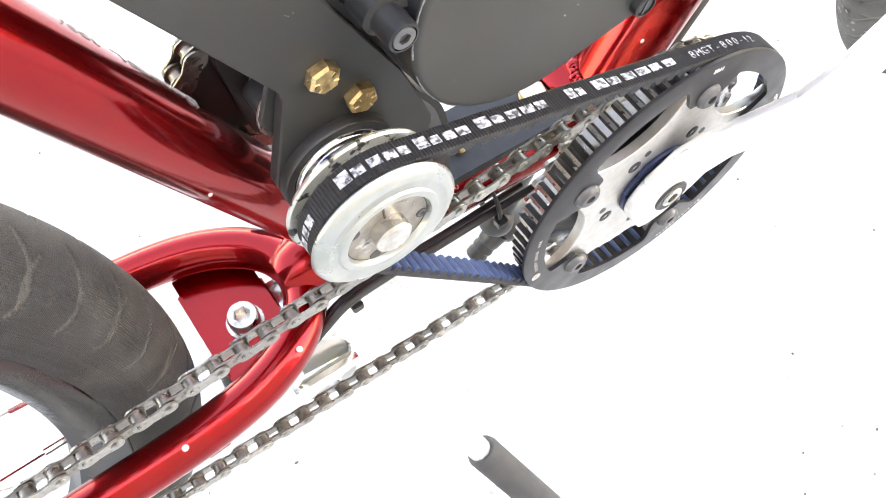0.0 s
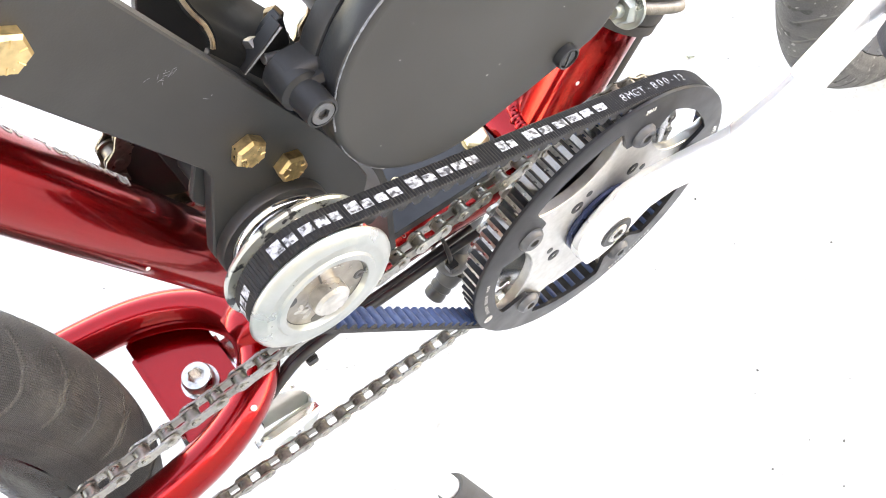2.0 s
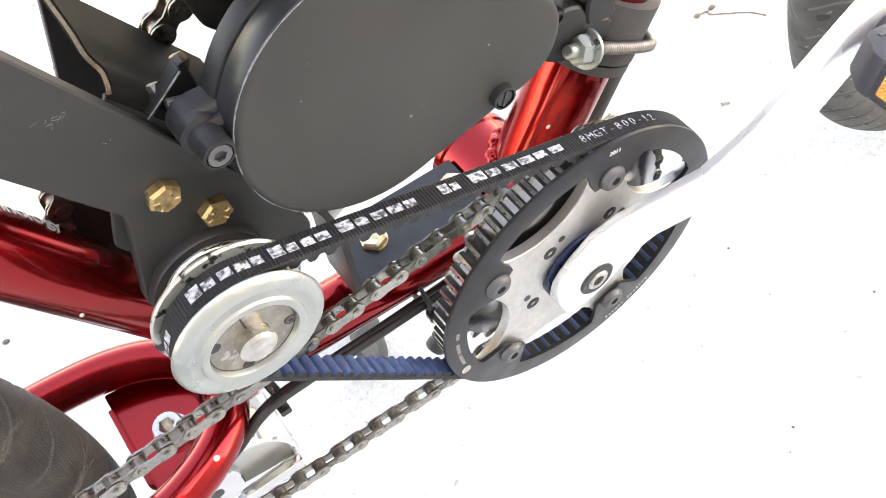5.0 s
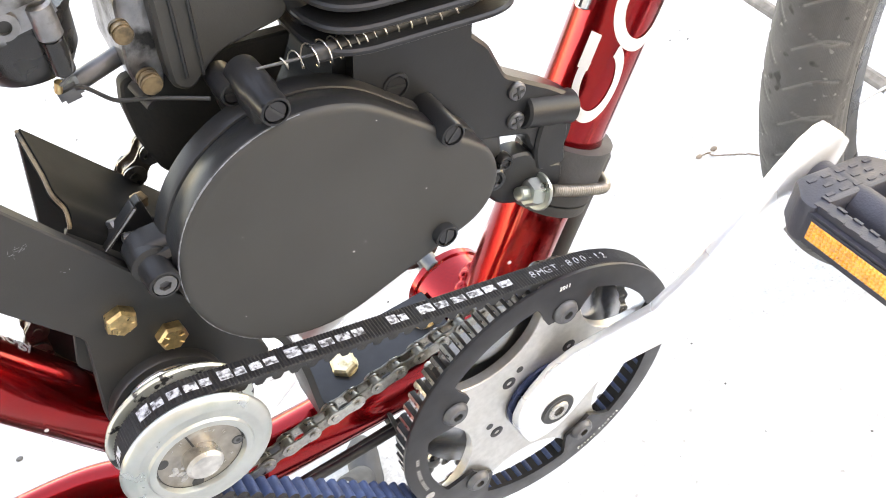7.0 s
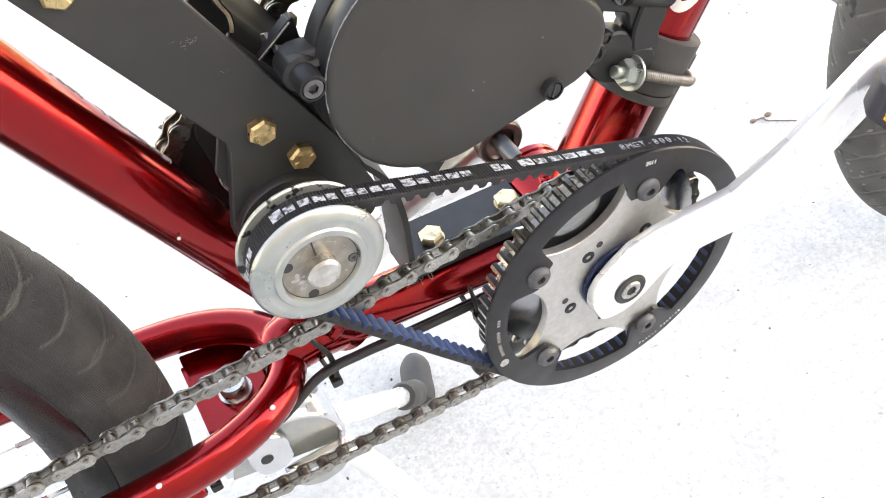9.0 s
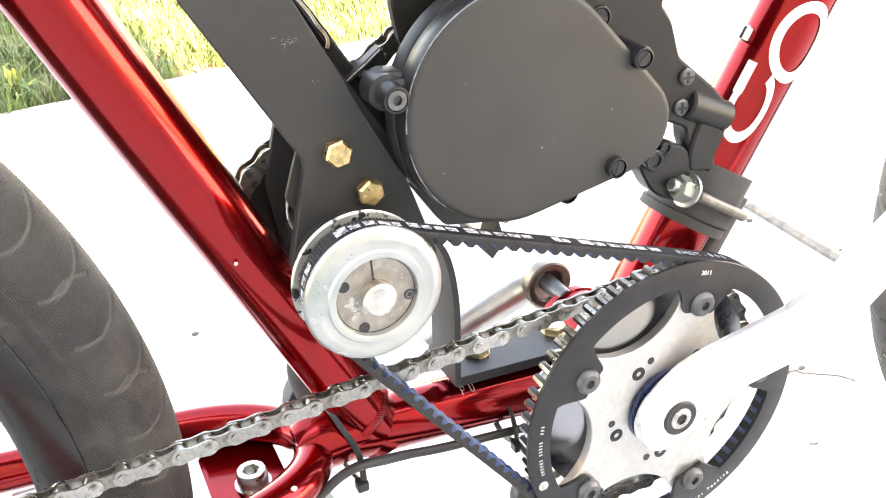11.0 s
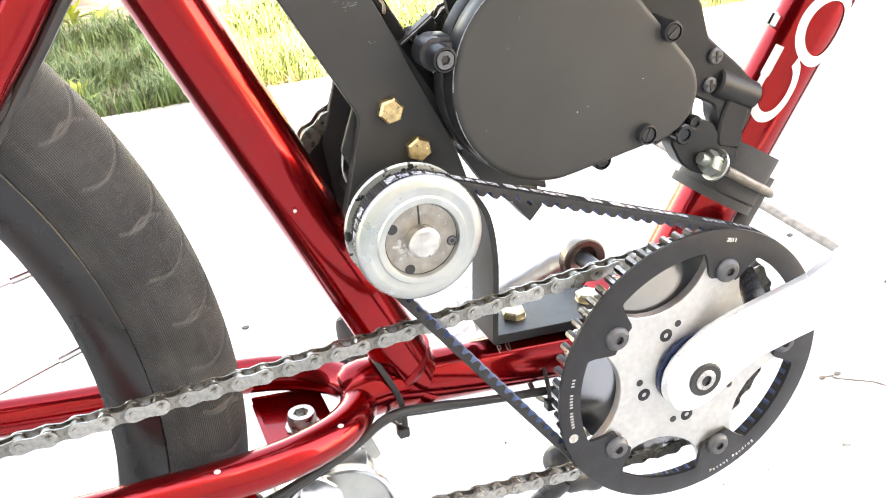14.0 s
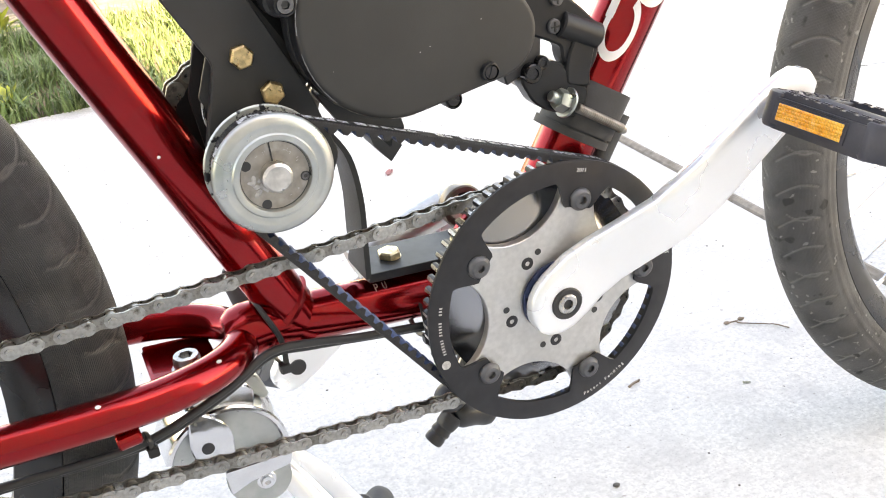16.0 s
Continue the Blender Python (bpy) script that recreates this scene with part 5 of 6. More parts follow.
# ---- motor ----
C1, R1 = (-0.0820, 0.1895), 0.0558
C2, R2 = (-0.0232, 0.1687), 0.0252
face = hull(disc(72, R1, C1) + disc(48, R2, C2))
core = hull(disc(48, 0.040, (-0.0700, 0.1890)) + disc(36, 0.024, C2))
case = part("motor_case", loft(face, [(0.0010, 0.0272), (-0.0004, 0.0280), (-0.0012, 0.0300), (-0.0014, 0.0360), (0.0006, 0.0372)]), CASE, bicycle, "satin black motor crankcase")
part("rear_core", loft(core, [(0.0, 0.0360), (0.0, 0.0900), (0.006, 0.0920)]), CASE, case, "black rear half of the crankcase")
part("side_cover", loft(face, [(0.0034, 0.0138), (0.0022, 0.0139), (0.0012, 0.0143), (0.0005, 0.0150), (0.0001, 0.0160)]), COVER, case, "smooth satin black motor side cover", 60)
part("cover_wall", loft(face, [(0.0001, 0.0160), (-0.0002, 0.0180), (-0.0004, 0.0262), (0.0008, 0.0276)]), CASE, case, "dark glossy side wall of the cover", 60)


# pale strips on the left of the lip: edge highlight painted in, with scuffs
lip = inset(face, 0.0004)
rnd = random.Random(21)
bm = bmesh.new()
for k in range(len(lip)):
    if noise.noise((k * 0.13, 3.1, 0)) > -0.05 and lip[k][0] < -0.06:
        p, q = lip[k], lip[(k + 1) % len(lip)]
        sweep(bm, [(p[0], 0.0152, p[1]), (q[0], 0.0152, q[1])], rnd.uniform(0.0002, 0.00045), 5)
tagged(part("worn_edge", bm, SCUFF_GLINT, case, "scuffs and painted highlight along the cover edge"), kind="stuff")
bm = bmesh.new()
for k in range(7):
    a, r0 = rnd.uniform(0, 6.28), R1 * math.sqrt(rnd.uniform(0, 0.9))
    o = Vector((C1[0] + r0 * math.cos(a), 0.0137, C1[1] + r0 * math.sin(a)))
    bmesh.ops.create_icosphere(bm, subdivisions=1, radius=rnd.uniform(0.0001, 0.0002), matrix=Matrix.LocRotScale(o, None, (rnd.uniform(1, 3), 0.5, 1)))
tagged(part("dust_speck", bm, WHITE_INK, case, "pale dust specks on the cover"), kind="stuff")
bm = bmesh.new()
for x, z, n in ((-0.1784, 0.2318, 14), (-0.168, 0.214, 2)):
    for k in range(n):
        o = Vector((x + rnd.gauss(0, 0.0022), 0.03615, z + rnd.gauss(0, 0.0020)))
        d = Vector((rnd.uniform(-1, 1), 0, rnd.uniform(-0.6, 0.6))) * 0.003
        sweep(bm, [o - d * 0.6, o + d * rnd.uniform(0.1, 0.3)], 0.00006, 5)
tagged(part("scratch", bm, SCUFF_GLINT, plate, "thin pale scratches in the coating"), kind="stuff")


def boss(c, r, y0, y1, slot, toward, collar=None):
    """A screw boss along y: a head that steps out at its collar, and a web that ties it to the cover at toward."""
    at_step, wide = collar or (y1 - 0.002, r)
    profile = [(r * 0.80, y0), (r * 0.95, y0 + 0.0002), (r, y0 + 0.0014), (r * 1.03, at_step - 0.0012), (wide, at_step), (wide, y1 - 0.0010), (wide - 0.0010, y1), (0.0, y1), (0.0, y0 + 0.0040), (r * 0.80, y0 + 0.0040)]
    bm = lathe(profile, c, 40, closed=True)
    t, o = Vector(toward), Vector(c)
    d = t - o
    n = Vector((-d.y, d.x)).normalized()
    web = [tuple(o + n * r * 0.98), tuple(o - n * r * 0.98), tuple(t - n * r * 1.15), tuple(t + n * r * 1.15)]
    slab(web, max(y0 + 0.0085, 0.0185), y1 - 0.001, 0.0020, bm)
    part("screw_boss", bm, CASE, case, "rounded screw boss")
    if slot is not None:
        bm = lathe([(0.0, y0 + 0.0006), (r * 0.66, y0 + 0.0006), (r * 0.76, y0 + 0.0014), (r * 0.76, y0 + 0.006), (0.0, y0 + 0.006)], c, 28, closed=False)
        part("cover_screw", bm, ANODISED, case, "dark slotted cover screw")
        bm = box((-r * 0.68, y0 + 0.0002, -0.0005), (r * 0.68, y0 + 0.0009, 0.0005), 0)
        bmesh.ops.transform(bm, matrix=Matrix.Translation((c[0], 0, c[1])) @ Matrix.Rotation(radians(slot), 4, "Y"), verts=bm.verts)
        part("screw_slot", bm, CABLE, case, "dark slot")
    else:
        bm = socket_head(bmesh.new(), c, y0 + 0.006, r * 0.78, 0.0062, 0.5)
        part("cover_screw", bm, BOLT_GREY, case, "dirty steel socket-head cover screw")
        # black hexagon floor, coloured as the shade down the screw's recess
        part("screw_socket", lathe([(0.0, y0 + 0.0010), (r * 0.34, y0 + 0.0010), (r * 0.34, y0 + 0.0025), (0, y0 + 0.0025)], c, 6, closed=False), CABLE, case, "dark hexagon disc for the shade in the socket")


boss((-0.1416, 0.2064), 0.0062, 0.0120, 0.0370, None, (-0.1280, 0.2035), (0.0240, 0.0082))
part("boss_fillet", loft(hull(disc(28, 0.0088, (-0.1405, 0.2062)) + disc(28, 0.0105, (-0.1250, 0.2022))), [(0.0030, 0.0245), (0.0008, 0.0258), (0.0, 0.0285), (0.0, 0.0365)]), CASE, case, "cast fillet round the boss", 60)
boss((-0.0810, 0.2540), 0.0058, 0.0098, 0.040, 60, (-0.0812, 0.2400), (0.0235, 0.0068))
boss((-0.0178, 0.2022), 0.0056, 0.0098, 0.040, -40, (-0.0270, 0.1905), (0.0270, 0.0060))
boss((-0.0305, 0.1496), 0.0056, 0.0100, 0.040, -70, (-0.0365, 0.1600))
boss((-0.0460, 0.1318), 0.0056, 0.0300, 0.052, 30, (-0.0520, 0.1440))
boss((-0.0875, 0.2510), 0.0052, 0.0330, 0.050, 20, (-0.0860, 0.2380))
boss((-0.0270, 0.2180), 0.0062, 0.0330, 0.052, 20, (-0.0340, 0.2060))

# crankcase front with the mounting foot
foot = rounded([(-0.045, 0.225), (-0.030, 0.165), (0.010, 0.158), (0.0226, 0.1521), (0.0342, 0.1462), (0.0347, 0.1386), (0.0400, 0.1270), (0.0504, 0.1175), (0.0548, 0.1245), (0.0600, 0.1322), (0.0632, 0.1440), (0.0634, 0.1532), (0.0512, 0.1660), (0.0279, 0.1862), (0.0220, 0.2060), (0.0050, 0.2300)], 0.003)
part("front_foot", slab(foot, 0.0415, 0.0545, 0.0015), CASE, case, "black cast front mounting foot")
lug = rounded([(-0.0040, 0.1280), (0.0162, 0.1372), (0.0204, 0.1415), (0.0216, 0.1570), (0.0080, 0.1660), (-0.0100, 0.1500)], 0.002)
part("oily_lug", slab(lug, 0.0430, 0.0560, 0.001), CABLE, case, "oily glossy black lug")
a, b = Vector((0.0340, 0.0440, 0.1600)), Vector((0.0620, 0.0440, 0.1465))
part("foot_rib", rod(a, b, 0.0085, 24, chamfer=0.0012), CASE, case, "rounded cast rib")
for c in ((0.0316, 0.1756), (0.0290, 0.1594)):
    bm = lathe([(0.0, 0.0390), (0.0038, 0.0392), (0.0046, 0.0400), (0.0046, 0.0430), (0.0, 0.0430)], c, 24, closed=False)
    part("cover_screw", bm, BOLT_GREY, case, "dark cross-head screw")
    for w, h in ((0.0030, 0.0006), (0.0006, 0.0030)):
        bm = box((c[0] - w, 0.0386 + 0.0001 * (w > h), c[1] - h), (c[0] + w, 0.0393, c[1] + h), 0)
        part("screw_slot", bm, CABLE, case, "dark cross slot")

# cylinder: a stack of round-cornered fins leaning forward over the crankcase
tilt = Matrix.Translation((-0.030, MID, 0.225)) @ Matrix.Rotation(radians(13), 4, "Y")
bm = box((-0.020, -0.030, -0.030), (0.044, 0.030, 0.022), 0.006)
bmesh.ops.transform(bm, matrix=tilt, verts=bm.verts)
part("cylinder_base", bm, CASE, case, "black cylinder base")
for k in range(8):
    grow = -0.0012 * k
    plan = rounded([(-0.034 - grow, -0.046 - grow), (0.058 + grow, -0.046 - grow), (0.058 + grow, 0.044 + grow), (-0.034 - grow, 0.044 + grow)], 0.024, 9)
    bm = loft(plan, [(0.0010, 0.0222 + k * 0.0078), (0, 0.0230 + k * 0.0078), (0, 0.0242 + k * 0.0078), (0.0010, 0.0250 + k * 0.0078)])
    for v in bm.verts:
        v.co = Vector((v.co.x, v.co.z, v.co.y))
    bmesh.ops.transform(bm, matrix=tilt, verts=bm.verts)
    part("cooling_fin", bm, CASE, case, "black cooling fin with rounded corners")
bm = rod((0.012, 0, 0.02), (0.012, 0, 0.10), 0.033, 28)
bmesh.ops.transform(bm, matrix=tilt, verts=bm.verts)
part("cylinder_barrel", bm, CASE, case, "black cylinder barrel")
part("breather_pipe", rod((-0.0575, 0.049, 0.2790), (-0.0405, 0.047, 0.2360), 0.0046, 18), CASE, case, "black pipe beside the cylinder")
part("pipe_collar", rod((-0.0500, 0.0484, 0.2600), (-0.0485, 0.0482, 0.2560), 0.0053, 18), CASE, case, "black pipe collar")

# intake duct, carburettor and its fittings
duct = rounded([(-0.0950, 0.315), (-0.1030, 0.2680), (-0.1045, 0.2560), (-0.0985, 0.2510), (-0.0840, 0.2610), (-0.0560, 0.2612), (-0.0500, 0.2800), (-0.0520, 0.3250)], 0.005)
part("intake_block", slab(duct, 0.045, 0.090, 0.0015), COVER, case, "black cast intake block")
for k in (0.0, 0.006):
    bm = bmesh.new()
    sweep(bm, [(-0.0985 + k, 0.0445, 0.2580 - k * 0.3), (-0.0905 + k, 0.0445, 0.3050)], 0.0007, 6)
    part("casting_seam", bm, CASE, case, "thin casting seam")
part("port_flange", slab(rounded([(-0.1090, 0.2920), (-0.1150, 0.2660), (-0.1145, 0.2520), (-0.1070, 0.2515), (-0.1030, 0.2600), (-0.0960, 0.2950)], 0.003), 0.053, 0.086, 0.0008), CARB, case, "dull aluminium intake port flange")
part("rear_case", slab(rounded([(-0.1188, 0.2600), (-0.1222, 0.2500), (-0.1230, 0.2330), (-0.1200, 0.2160), (-0.1000, 0.1900), (-0.0600, 0.2350), (-0.0530, 0.2470), (-0.0760, 0.2525), (-0.0950, 0.2580)], 0.003), 0.0575, 0.0640, 0.001), SOOT, case, "glossy black rear crankcase")
bm = lathe([(0.0, -0.0165), (0.009, -0.0160), (0.0150, -0.0135), (0.0176, -0.008), (0.0180, 0.006), (0.0188, 0.0065), (0.0188, 0.010), (0.0, 0.010)], (0, 0), 40, closed=False)
place = Matrix.Translation((-0.1395, 0.062, 0.2930)) @ Matrix.Rotation(radians(90), 4, "X") @ Matrix.Rotation(radians(-10), 4, "Z")
bmesh.ops.transform(bm, matrix=place, verts=bm.verts)
carb = part("carburettor", bm, RIM_BLACK, bicycle, "carburettor with a glossy black float bowl")
bm = box((-0.158, 0.042, 0.298), (-0.126, 0.078, 0.312), 0.003)
box((-0.150, 0.038, 0.306), (-0.122, 0.080, 0.335), 0.005, bm)
part("carburettor_body", bm, CARB, carb, "cast aluminium carburettor body")
bm = lathe([(0.0024, 0.040), (0.0046, 0.040), (0.0050, 0.041), (0.0050, 0.046), (0.0024, 0.046)], (-0.1425, 0.3060), 24)
part("carburettor_lug", bm, CARB, carb, "aluminium lug with a hole")
part("lug_hole", lathe([(0.0, 0.0415), (0.0026, 0.0415), (0.0026, 0.046), (0, 0.046)], (-0.1425, 0.3060), 16, closed=False), CABLE, carb, "dark hole")
part("screw_column", rod((-0.1318, 0.0430, 0.2950), (-0.1305, 0.0430, 0.3080), 0.0042, 16, chamfer=0.001), CARB, carb, "aluminium screw column")
part("bowl_column", rod((-0.1335, 0.0440, 0.2810), (-0.1318, 0.0440, 0.2950), 0.0037, 16, chamfer=0.001), RIM_BLACK, carb, "black screw column of the float bowl")
part("bowl_clip", sweep(bmesh.new(), spline([(-0.1290, 0.046, 0.2960), (-0.1305, 0.0415, 0.2840), (-0.1370, 0.0420, 0.2790)], 6), 0.0006, 6), BOLT_GREY, carb, "thin wire clip")
part("drain_screw", rod((-0.1385, 0.048, 0.2735), (-0.1370, 0.047, 0.2775), 0.0014, 12), GOLD, carb, "small brass screw")
part("throttle_rod", rod((-0.1364, 0.060, 0.2655), (-0.1100, 0.066, 0.2652), 0.0036, 18), BOLT_GREY, carb, "grey metal rod")
bm = box((-0.1395, 0.052, 0.2640), (-0.1310, 0.060, 0.2710), 0.0015)
part("rod_clip", bm, BOLT_GREY, carb, "bright folded clip")
for x, y, z, q in ((-0.1105, 0.050, 0.2620, 0.0040), (-0.1115, 0.050, 0.2838, 0.0036)):
    bm = bmesh.new()
    for k in range(4):
        lathe([(0.0, y - 0.0016 * k - 0.0015), (q - 0.0004 * (k % 2), y - 0.0016 * k - 0.0015), (q, y - 0.0016 * k - 0.0008), (q - 0.0004 * (k % 2), y - 0.0016 * k), (0.0, y - 0.0016 * k)], (x, z), 18, bm, closed=False)
    part("stud_nut", bm, NUT, case, "ribbed metal stud nut")
bm = bmesh.new()
sweep(bm, spline([(-0.1340, 0.054, 0.2680), (-0.1303, 0.050, 0.2690), (-0.1244, 0.050, 0.2602), (-0.1194, 0.049, 0.2575), (-0.1114, 0.044, 0.2568), (-0.0956, 0.034, 0.2535)], 6), 0.0008, 8)
part("choke_wire", bm, CABLE, case, "thin dark wire")
part("hose_end", rod((-0.1150, 0.056, 0.2580), (-0.1131, 0.047, 0.2525), 0.0027, 14), CABLE, case, "short dark hose end")

# clutch cable with its return spring
line = spline([(-0.0780, 0.028, 0.2600), (-0.0500, 0.027, 0.2535), (-0.0273, 0.0275, 0.2505), (0.0121, 0.029, 0.2445), (0.075, 0.045, 0.262), (0.13, 0.055, 0.30)], 8)
cable = part("clutch_cable", sweep(bmesh.new(), line[6:], 0.0036, 14), CABLE, bicycle, "black clutch cable")
part("inner_wire", sweep(bmesh.new(), line[:9], 0.0006, 8), BOLT_GREY, cable, "thin steel cable core")
coil, turns = [], 15
n = turns * 14
for k in range(n + 1):
    u = 3 + k / n * 20
    i = min(int(u), len(line) - 2)
    p, d = line[i].lerp(line[i + 1], u - i), (line[i + 1] - line[i]).normalized()
    s1 = d.cross(Vector((0, 1, 0))).normalized()
    s2 = d.cross(s1)
    a = 2 * math.pi * turns * k / n
    coil.append(p + min(0.0046, 0.0020 + 0.0040 * k / n * 5) * (s1 * math.cos(a) + s2 * math.sin(a)))
part("return_spring", sweep(bmesh.new(), coil, 0.00030, 6), STEEL, cable, "bright wire return spring")

# ---- front clamp on the down tube ----
CL = Vector((0.0465, MID, 0.0905))
up = Vector((-DT.z, 0, DT.x))
s0 = (CL - DT0).dot(DT)


def tube_ring(s_a, s_b, r_in, r_out, a0, a1, seg=28):
    """A piece of a sleeve round the down tube."""
    bm = bmesh.new()
    rows = []
    for k in range(seg + 1):
        a = a0 + (a1 - a0) * k / seg
        n = Vector((0, -1, 0)) * math.cos(a) + up * math.sin(a)
        rows.append([bm.verts.new(DT0 + DT * s + n * r) for s, r in ((s_a, r_in), (s_a, r_out), (s_b, r_out), (s_b, r_in))])
    for p, q in zip(rows, rows[1:]):
        for j in range(4):
            bm.faces.new((p[j], q[j], q[(j + 1) % 4], p[(j + 1) % 4]))
    bm.faces.new(rows[0]), bm.faces.new(rows[-1])
    return bm


clamp = part("tube_clamp", tube_ring(0.106, 0.131, 0.0207, 0.0255, -1.7, 1.9), CASE, bicycle, "black cast clamp block round the down tube")
part("rubber_pad", tube_ring(0.0930, 0.0985, 0.0207, 0.0264, -1.2, 2.9), GREY_RUBBER, clamp, "grey rubber pad under the clamp")
part("rubber_pad", tube_ring(0.100, 0.1315, 0.0207, 0.0268, -3.0, 0.72), GREY_RUBBER, clamp, "folded grey rubber strip")
part("rubber_pad", tube_ring(0.0980, 0.1070, 0.0207, 0.0244, -1.2, 2.5), GREY_RUBBER, clamp, "grey rubber between clamp and pad")
ear = [(0.0040, 0.1300), (0.0115, 0.1378), (0.0255, 0.1392), (0.0345, 0.1355), (0.0405, 0.1230), (0.0530, 0.1160), (0.0500, 0.1030), (0.0420, 0.0985), (0.0200, 0.1085), (0.0120, 0.1150)]
part("clamp_ear", slab(rounded(ear, 0.004), 0.0405, 0.0530, 0.0012), CASE, clamp, "oily black cast clamp ear")
post = [(0.0365, 0.1210), (0.0540, 0.1170), (0.0538, 0.1260), (0.0562, 0.1350), (0.0590, 0.1480), (0.0440, 0.1520), (0.0385, 0.1400), (0.0365, 0.1320)]
part("clamp_post", slab(rounded(post, 0.004), 0.0395, 0.0520, 0.0012), CASE, clamp, "rounded black cast post up to the motor foot")
for c, r, y in (((0.0118, 0.1338), 0.0062, 0.0368), ((0.0196, 0.1388), 0.0044, 0.0385)):
    part("clamp_screw", lathe([(0.0, y + 0.0012), (r * 0.5, y + 0.0012), (r * 0.58, y + 0.0002), (r * 0.86, y), (r, y + 0.0010), (r, 0.0440), (0.0, 0.0440)], c, 28, closed=False), RIM_BLACK, clamp, "oily black clamp screw")
bm = bmesh.new()
hex_head(bm, (0, 0), -0.0015, 0.0088, 0.0085, 0.25)
lathe([(0.004, -0.0015), (0.0110, -0.0012), (0.0115, -0.0004), (0.0115, 0.0004), (0.004, 0.0004)], (0, 0), 32, bm)
rod((0, -0.0165, 0), (0, 0.0, 0), 0.0042, 16, bm, chamfer=0.0008)
turn = Matrix.Translation((0.0340, 0.0375, 0.1110)) @ Vector((0, -1, 0)).rotation_difference(up - Vector((0, 0.1, 0))).to_matrix().to_4x4() @ Matrix.Diagonal((0.86, 0.86, 0.86, 1))
bmesh.ops.transform(bm, matrix=turn, verts=bm.verts)
part("clamp_nut", bm, ZINC, clamp, "chromed flange nut on a threaded stud")
bm = bmesh.new()
U = [(0.042, 0.0370, 0.1060), (0.056, 0.0360, 0.0970), (0.0715, 0.0365, 0.0870), (0.0790, 0.0410, 0.0815), (0.0815, 0.052, 0.0800), (0.0815, MID + 0.012, 0.0800), (0.0760, MID + 0.028, 0.0835)]
ul = spline(U, 24)
sweep(bm, ul, [0.0028 + (0.00045 if k % 2 and k < 56 else 0) for k in range(len(ul))], 14)
part("u_bolt", bm, BUSH, clamp, "threaded zinc U-bolt")
# dark bar behind the down tube
bm = sweep(bmesh.new(), [DT0 + DT * s - up * 0.026 + Vector((0, -0.004, 0)) for s in (0.035, 0.12)], 0.009, 16)
part("rear_strip", bm, GREY_RUBBER, clamp, "dark grey rubber strip behind the tube")

# ---- motor strut: bent strap bolted down to the lower tube ----
bm = bmesh.new()
strap = spline([(-0.1235, 0, 0.1280), (-0.1120, 0, 0.1080), (-0.1080, 0, 0.0800), (-0.1090, 0, 0.0500), (-0.1100, 0, 0.0260)], 6)
rows = []
for p in strap:
    rows.append([bm.verts.new((p.x + dx, y, p.z)) for dx, y in ((0, 0.044), (0.0035, 0.044), (0.0035, 0.074), (0, 0.074))])
for a, b in zip(rows, rows[1:]):
    for j in range(4):
        bm.faces.new((a[j], a[(j + 1) % 4], b[(j + 1) % 4], b[j]))
bm.faces.new(rows[0]), bm.faces.new(rows[-1])
strut = part("motor_strut", bm, PLATE, bicycle, "bent black steel strap under the motor")
bm = slab(rounded([(-0.1060, 0.0186), (-0.0220, 0.0130), (-0.0200, 0.0190), (-0.1045, 0.0246)], 0.001), 0.052, 0.092, 0.0004)
part("strut_base", bm, ANODISED, strut, "flat black steel base plate")
for x, z, yb in ((-0.0835, 0.0215, 0.0720), (-0.0300, 0.0185, 0.0740)):
    bm = hex_head(bmesh.new(), (0, 0), 0, 0.0078, 0.0050, 0.3)
    lathe([(0.004, 0.0), (0.0080, -0.0003), (0.0080, 0.0012), (0.004, 0.0012)], (0, 0), 24, bm)
    bmesh.ops.transform(bm, matrix=pose(x, yb, z + 0.0015, -90, 0, 0), verts=bm.verts)
    part("bolt", bm, PALE_GOLD, strut, "pale zinc hexagon bolt and washer")
bm = slab([(-0.0960, 0.1200), (-0.0940, 0.1110), (-0.0840, 0.0985), (-0.0762, 0.1068), (-0.0795, 0.1190), (-0.0835, 0.1075), (-0.0900, 0.1150)], 0.044, 0.060, 0.0002)
slab(rounded([(-0.1240, 0.1480), (-0.1090, 0.1240), (-0.0800, 0.1185), (-0.0720, 0.1150), (-0.0740, 0.1240), (-0.0900, 0.1480)], 0.003), 0.046, 0.056, 0.0005, bm)
part("strut_lug", bm, PLATE, strut, "black lug under the motor")
# exhaust stub under the motor
line = spline([(-0.0055, 0.1240, 0.0200), (-0.0090, 0.1340, 0.0185), (-0.0240, 0.1390, 0.0125), (-0.0550, 0.1370, 0.0030), (-0.0900, 0.1350, -0.0080)], 6)
exhaust = part("exhaust_stub", sweep(bmesh.new(), line, [0.0150] * 8 + [0.0130] * (len(line) - 8), 28), ALLOY, bicycle, "pale metal exhaust pipe with a brown burnt end")
bm = lathe([(0.0105, 0.1300), (0.0105, 0.1215), (0.0118, 0.1200), (0.0152, 0.1198), (0.0164, 0.1208), (0.0166, 0.1270), (0.0150, 0.1310)], (-0.0055, 0.0200), 40)
part("exhaust_flange", bm, BURNT, exhaust, "brown burnt pipe end")
# black disc closes the pipe and stands for the shade inside it
part("exhaust_bore", lathe([(0.0, 0.1245), (0.0106, 0.1245), (0.0106, 0.1270), (0.0, 0.1270)], (-0.0055, 0.0200), 28, closed=False), CABLE, exhaust, "black disc for the shade inside the pipe end")
part("stay_pin", rod((-0.0060, 0.1260, 0.0215), (-0.0060, 0.0980, 0.0215), 0.0058, 24, chamfer=0.0006), BOLT_GREY, exhaust, "grey steel pin in the bore")

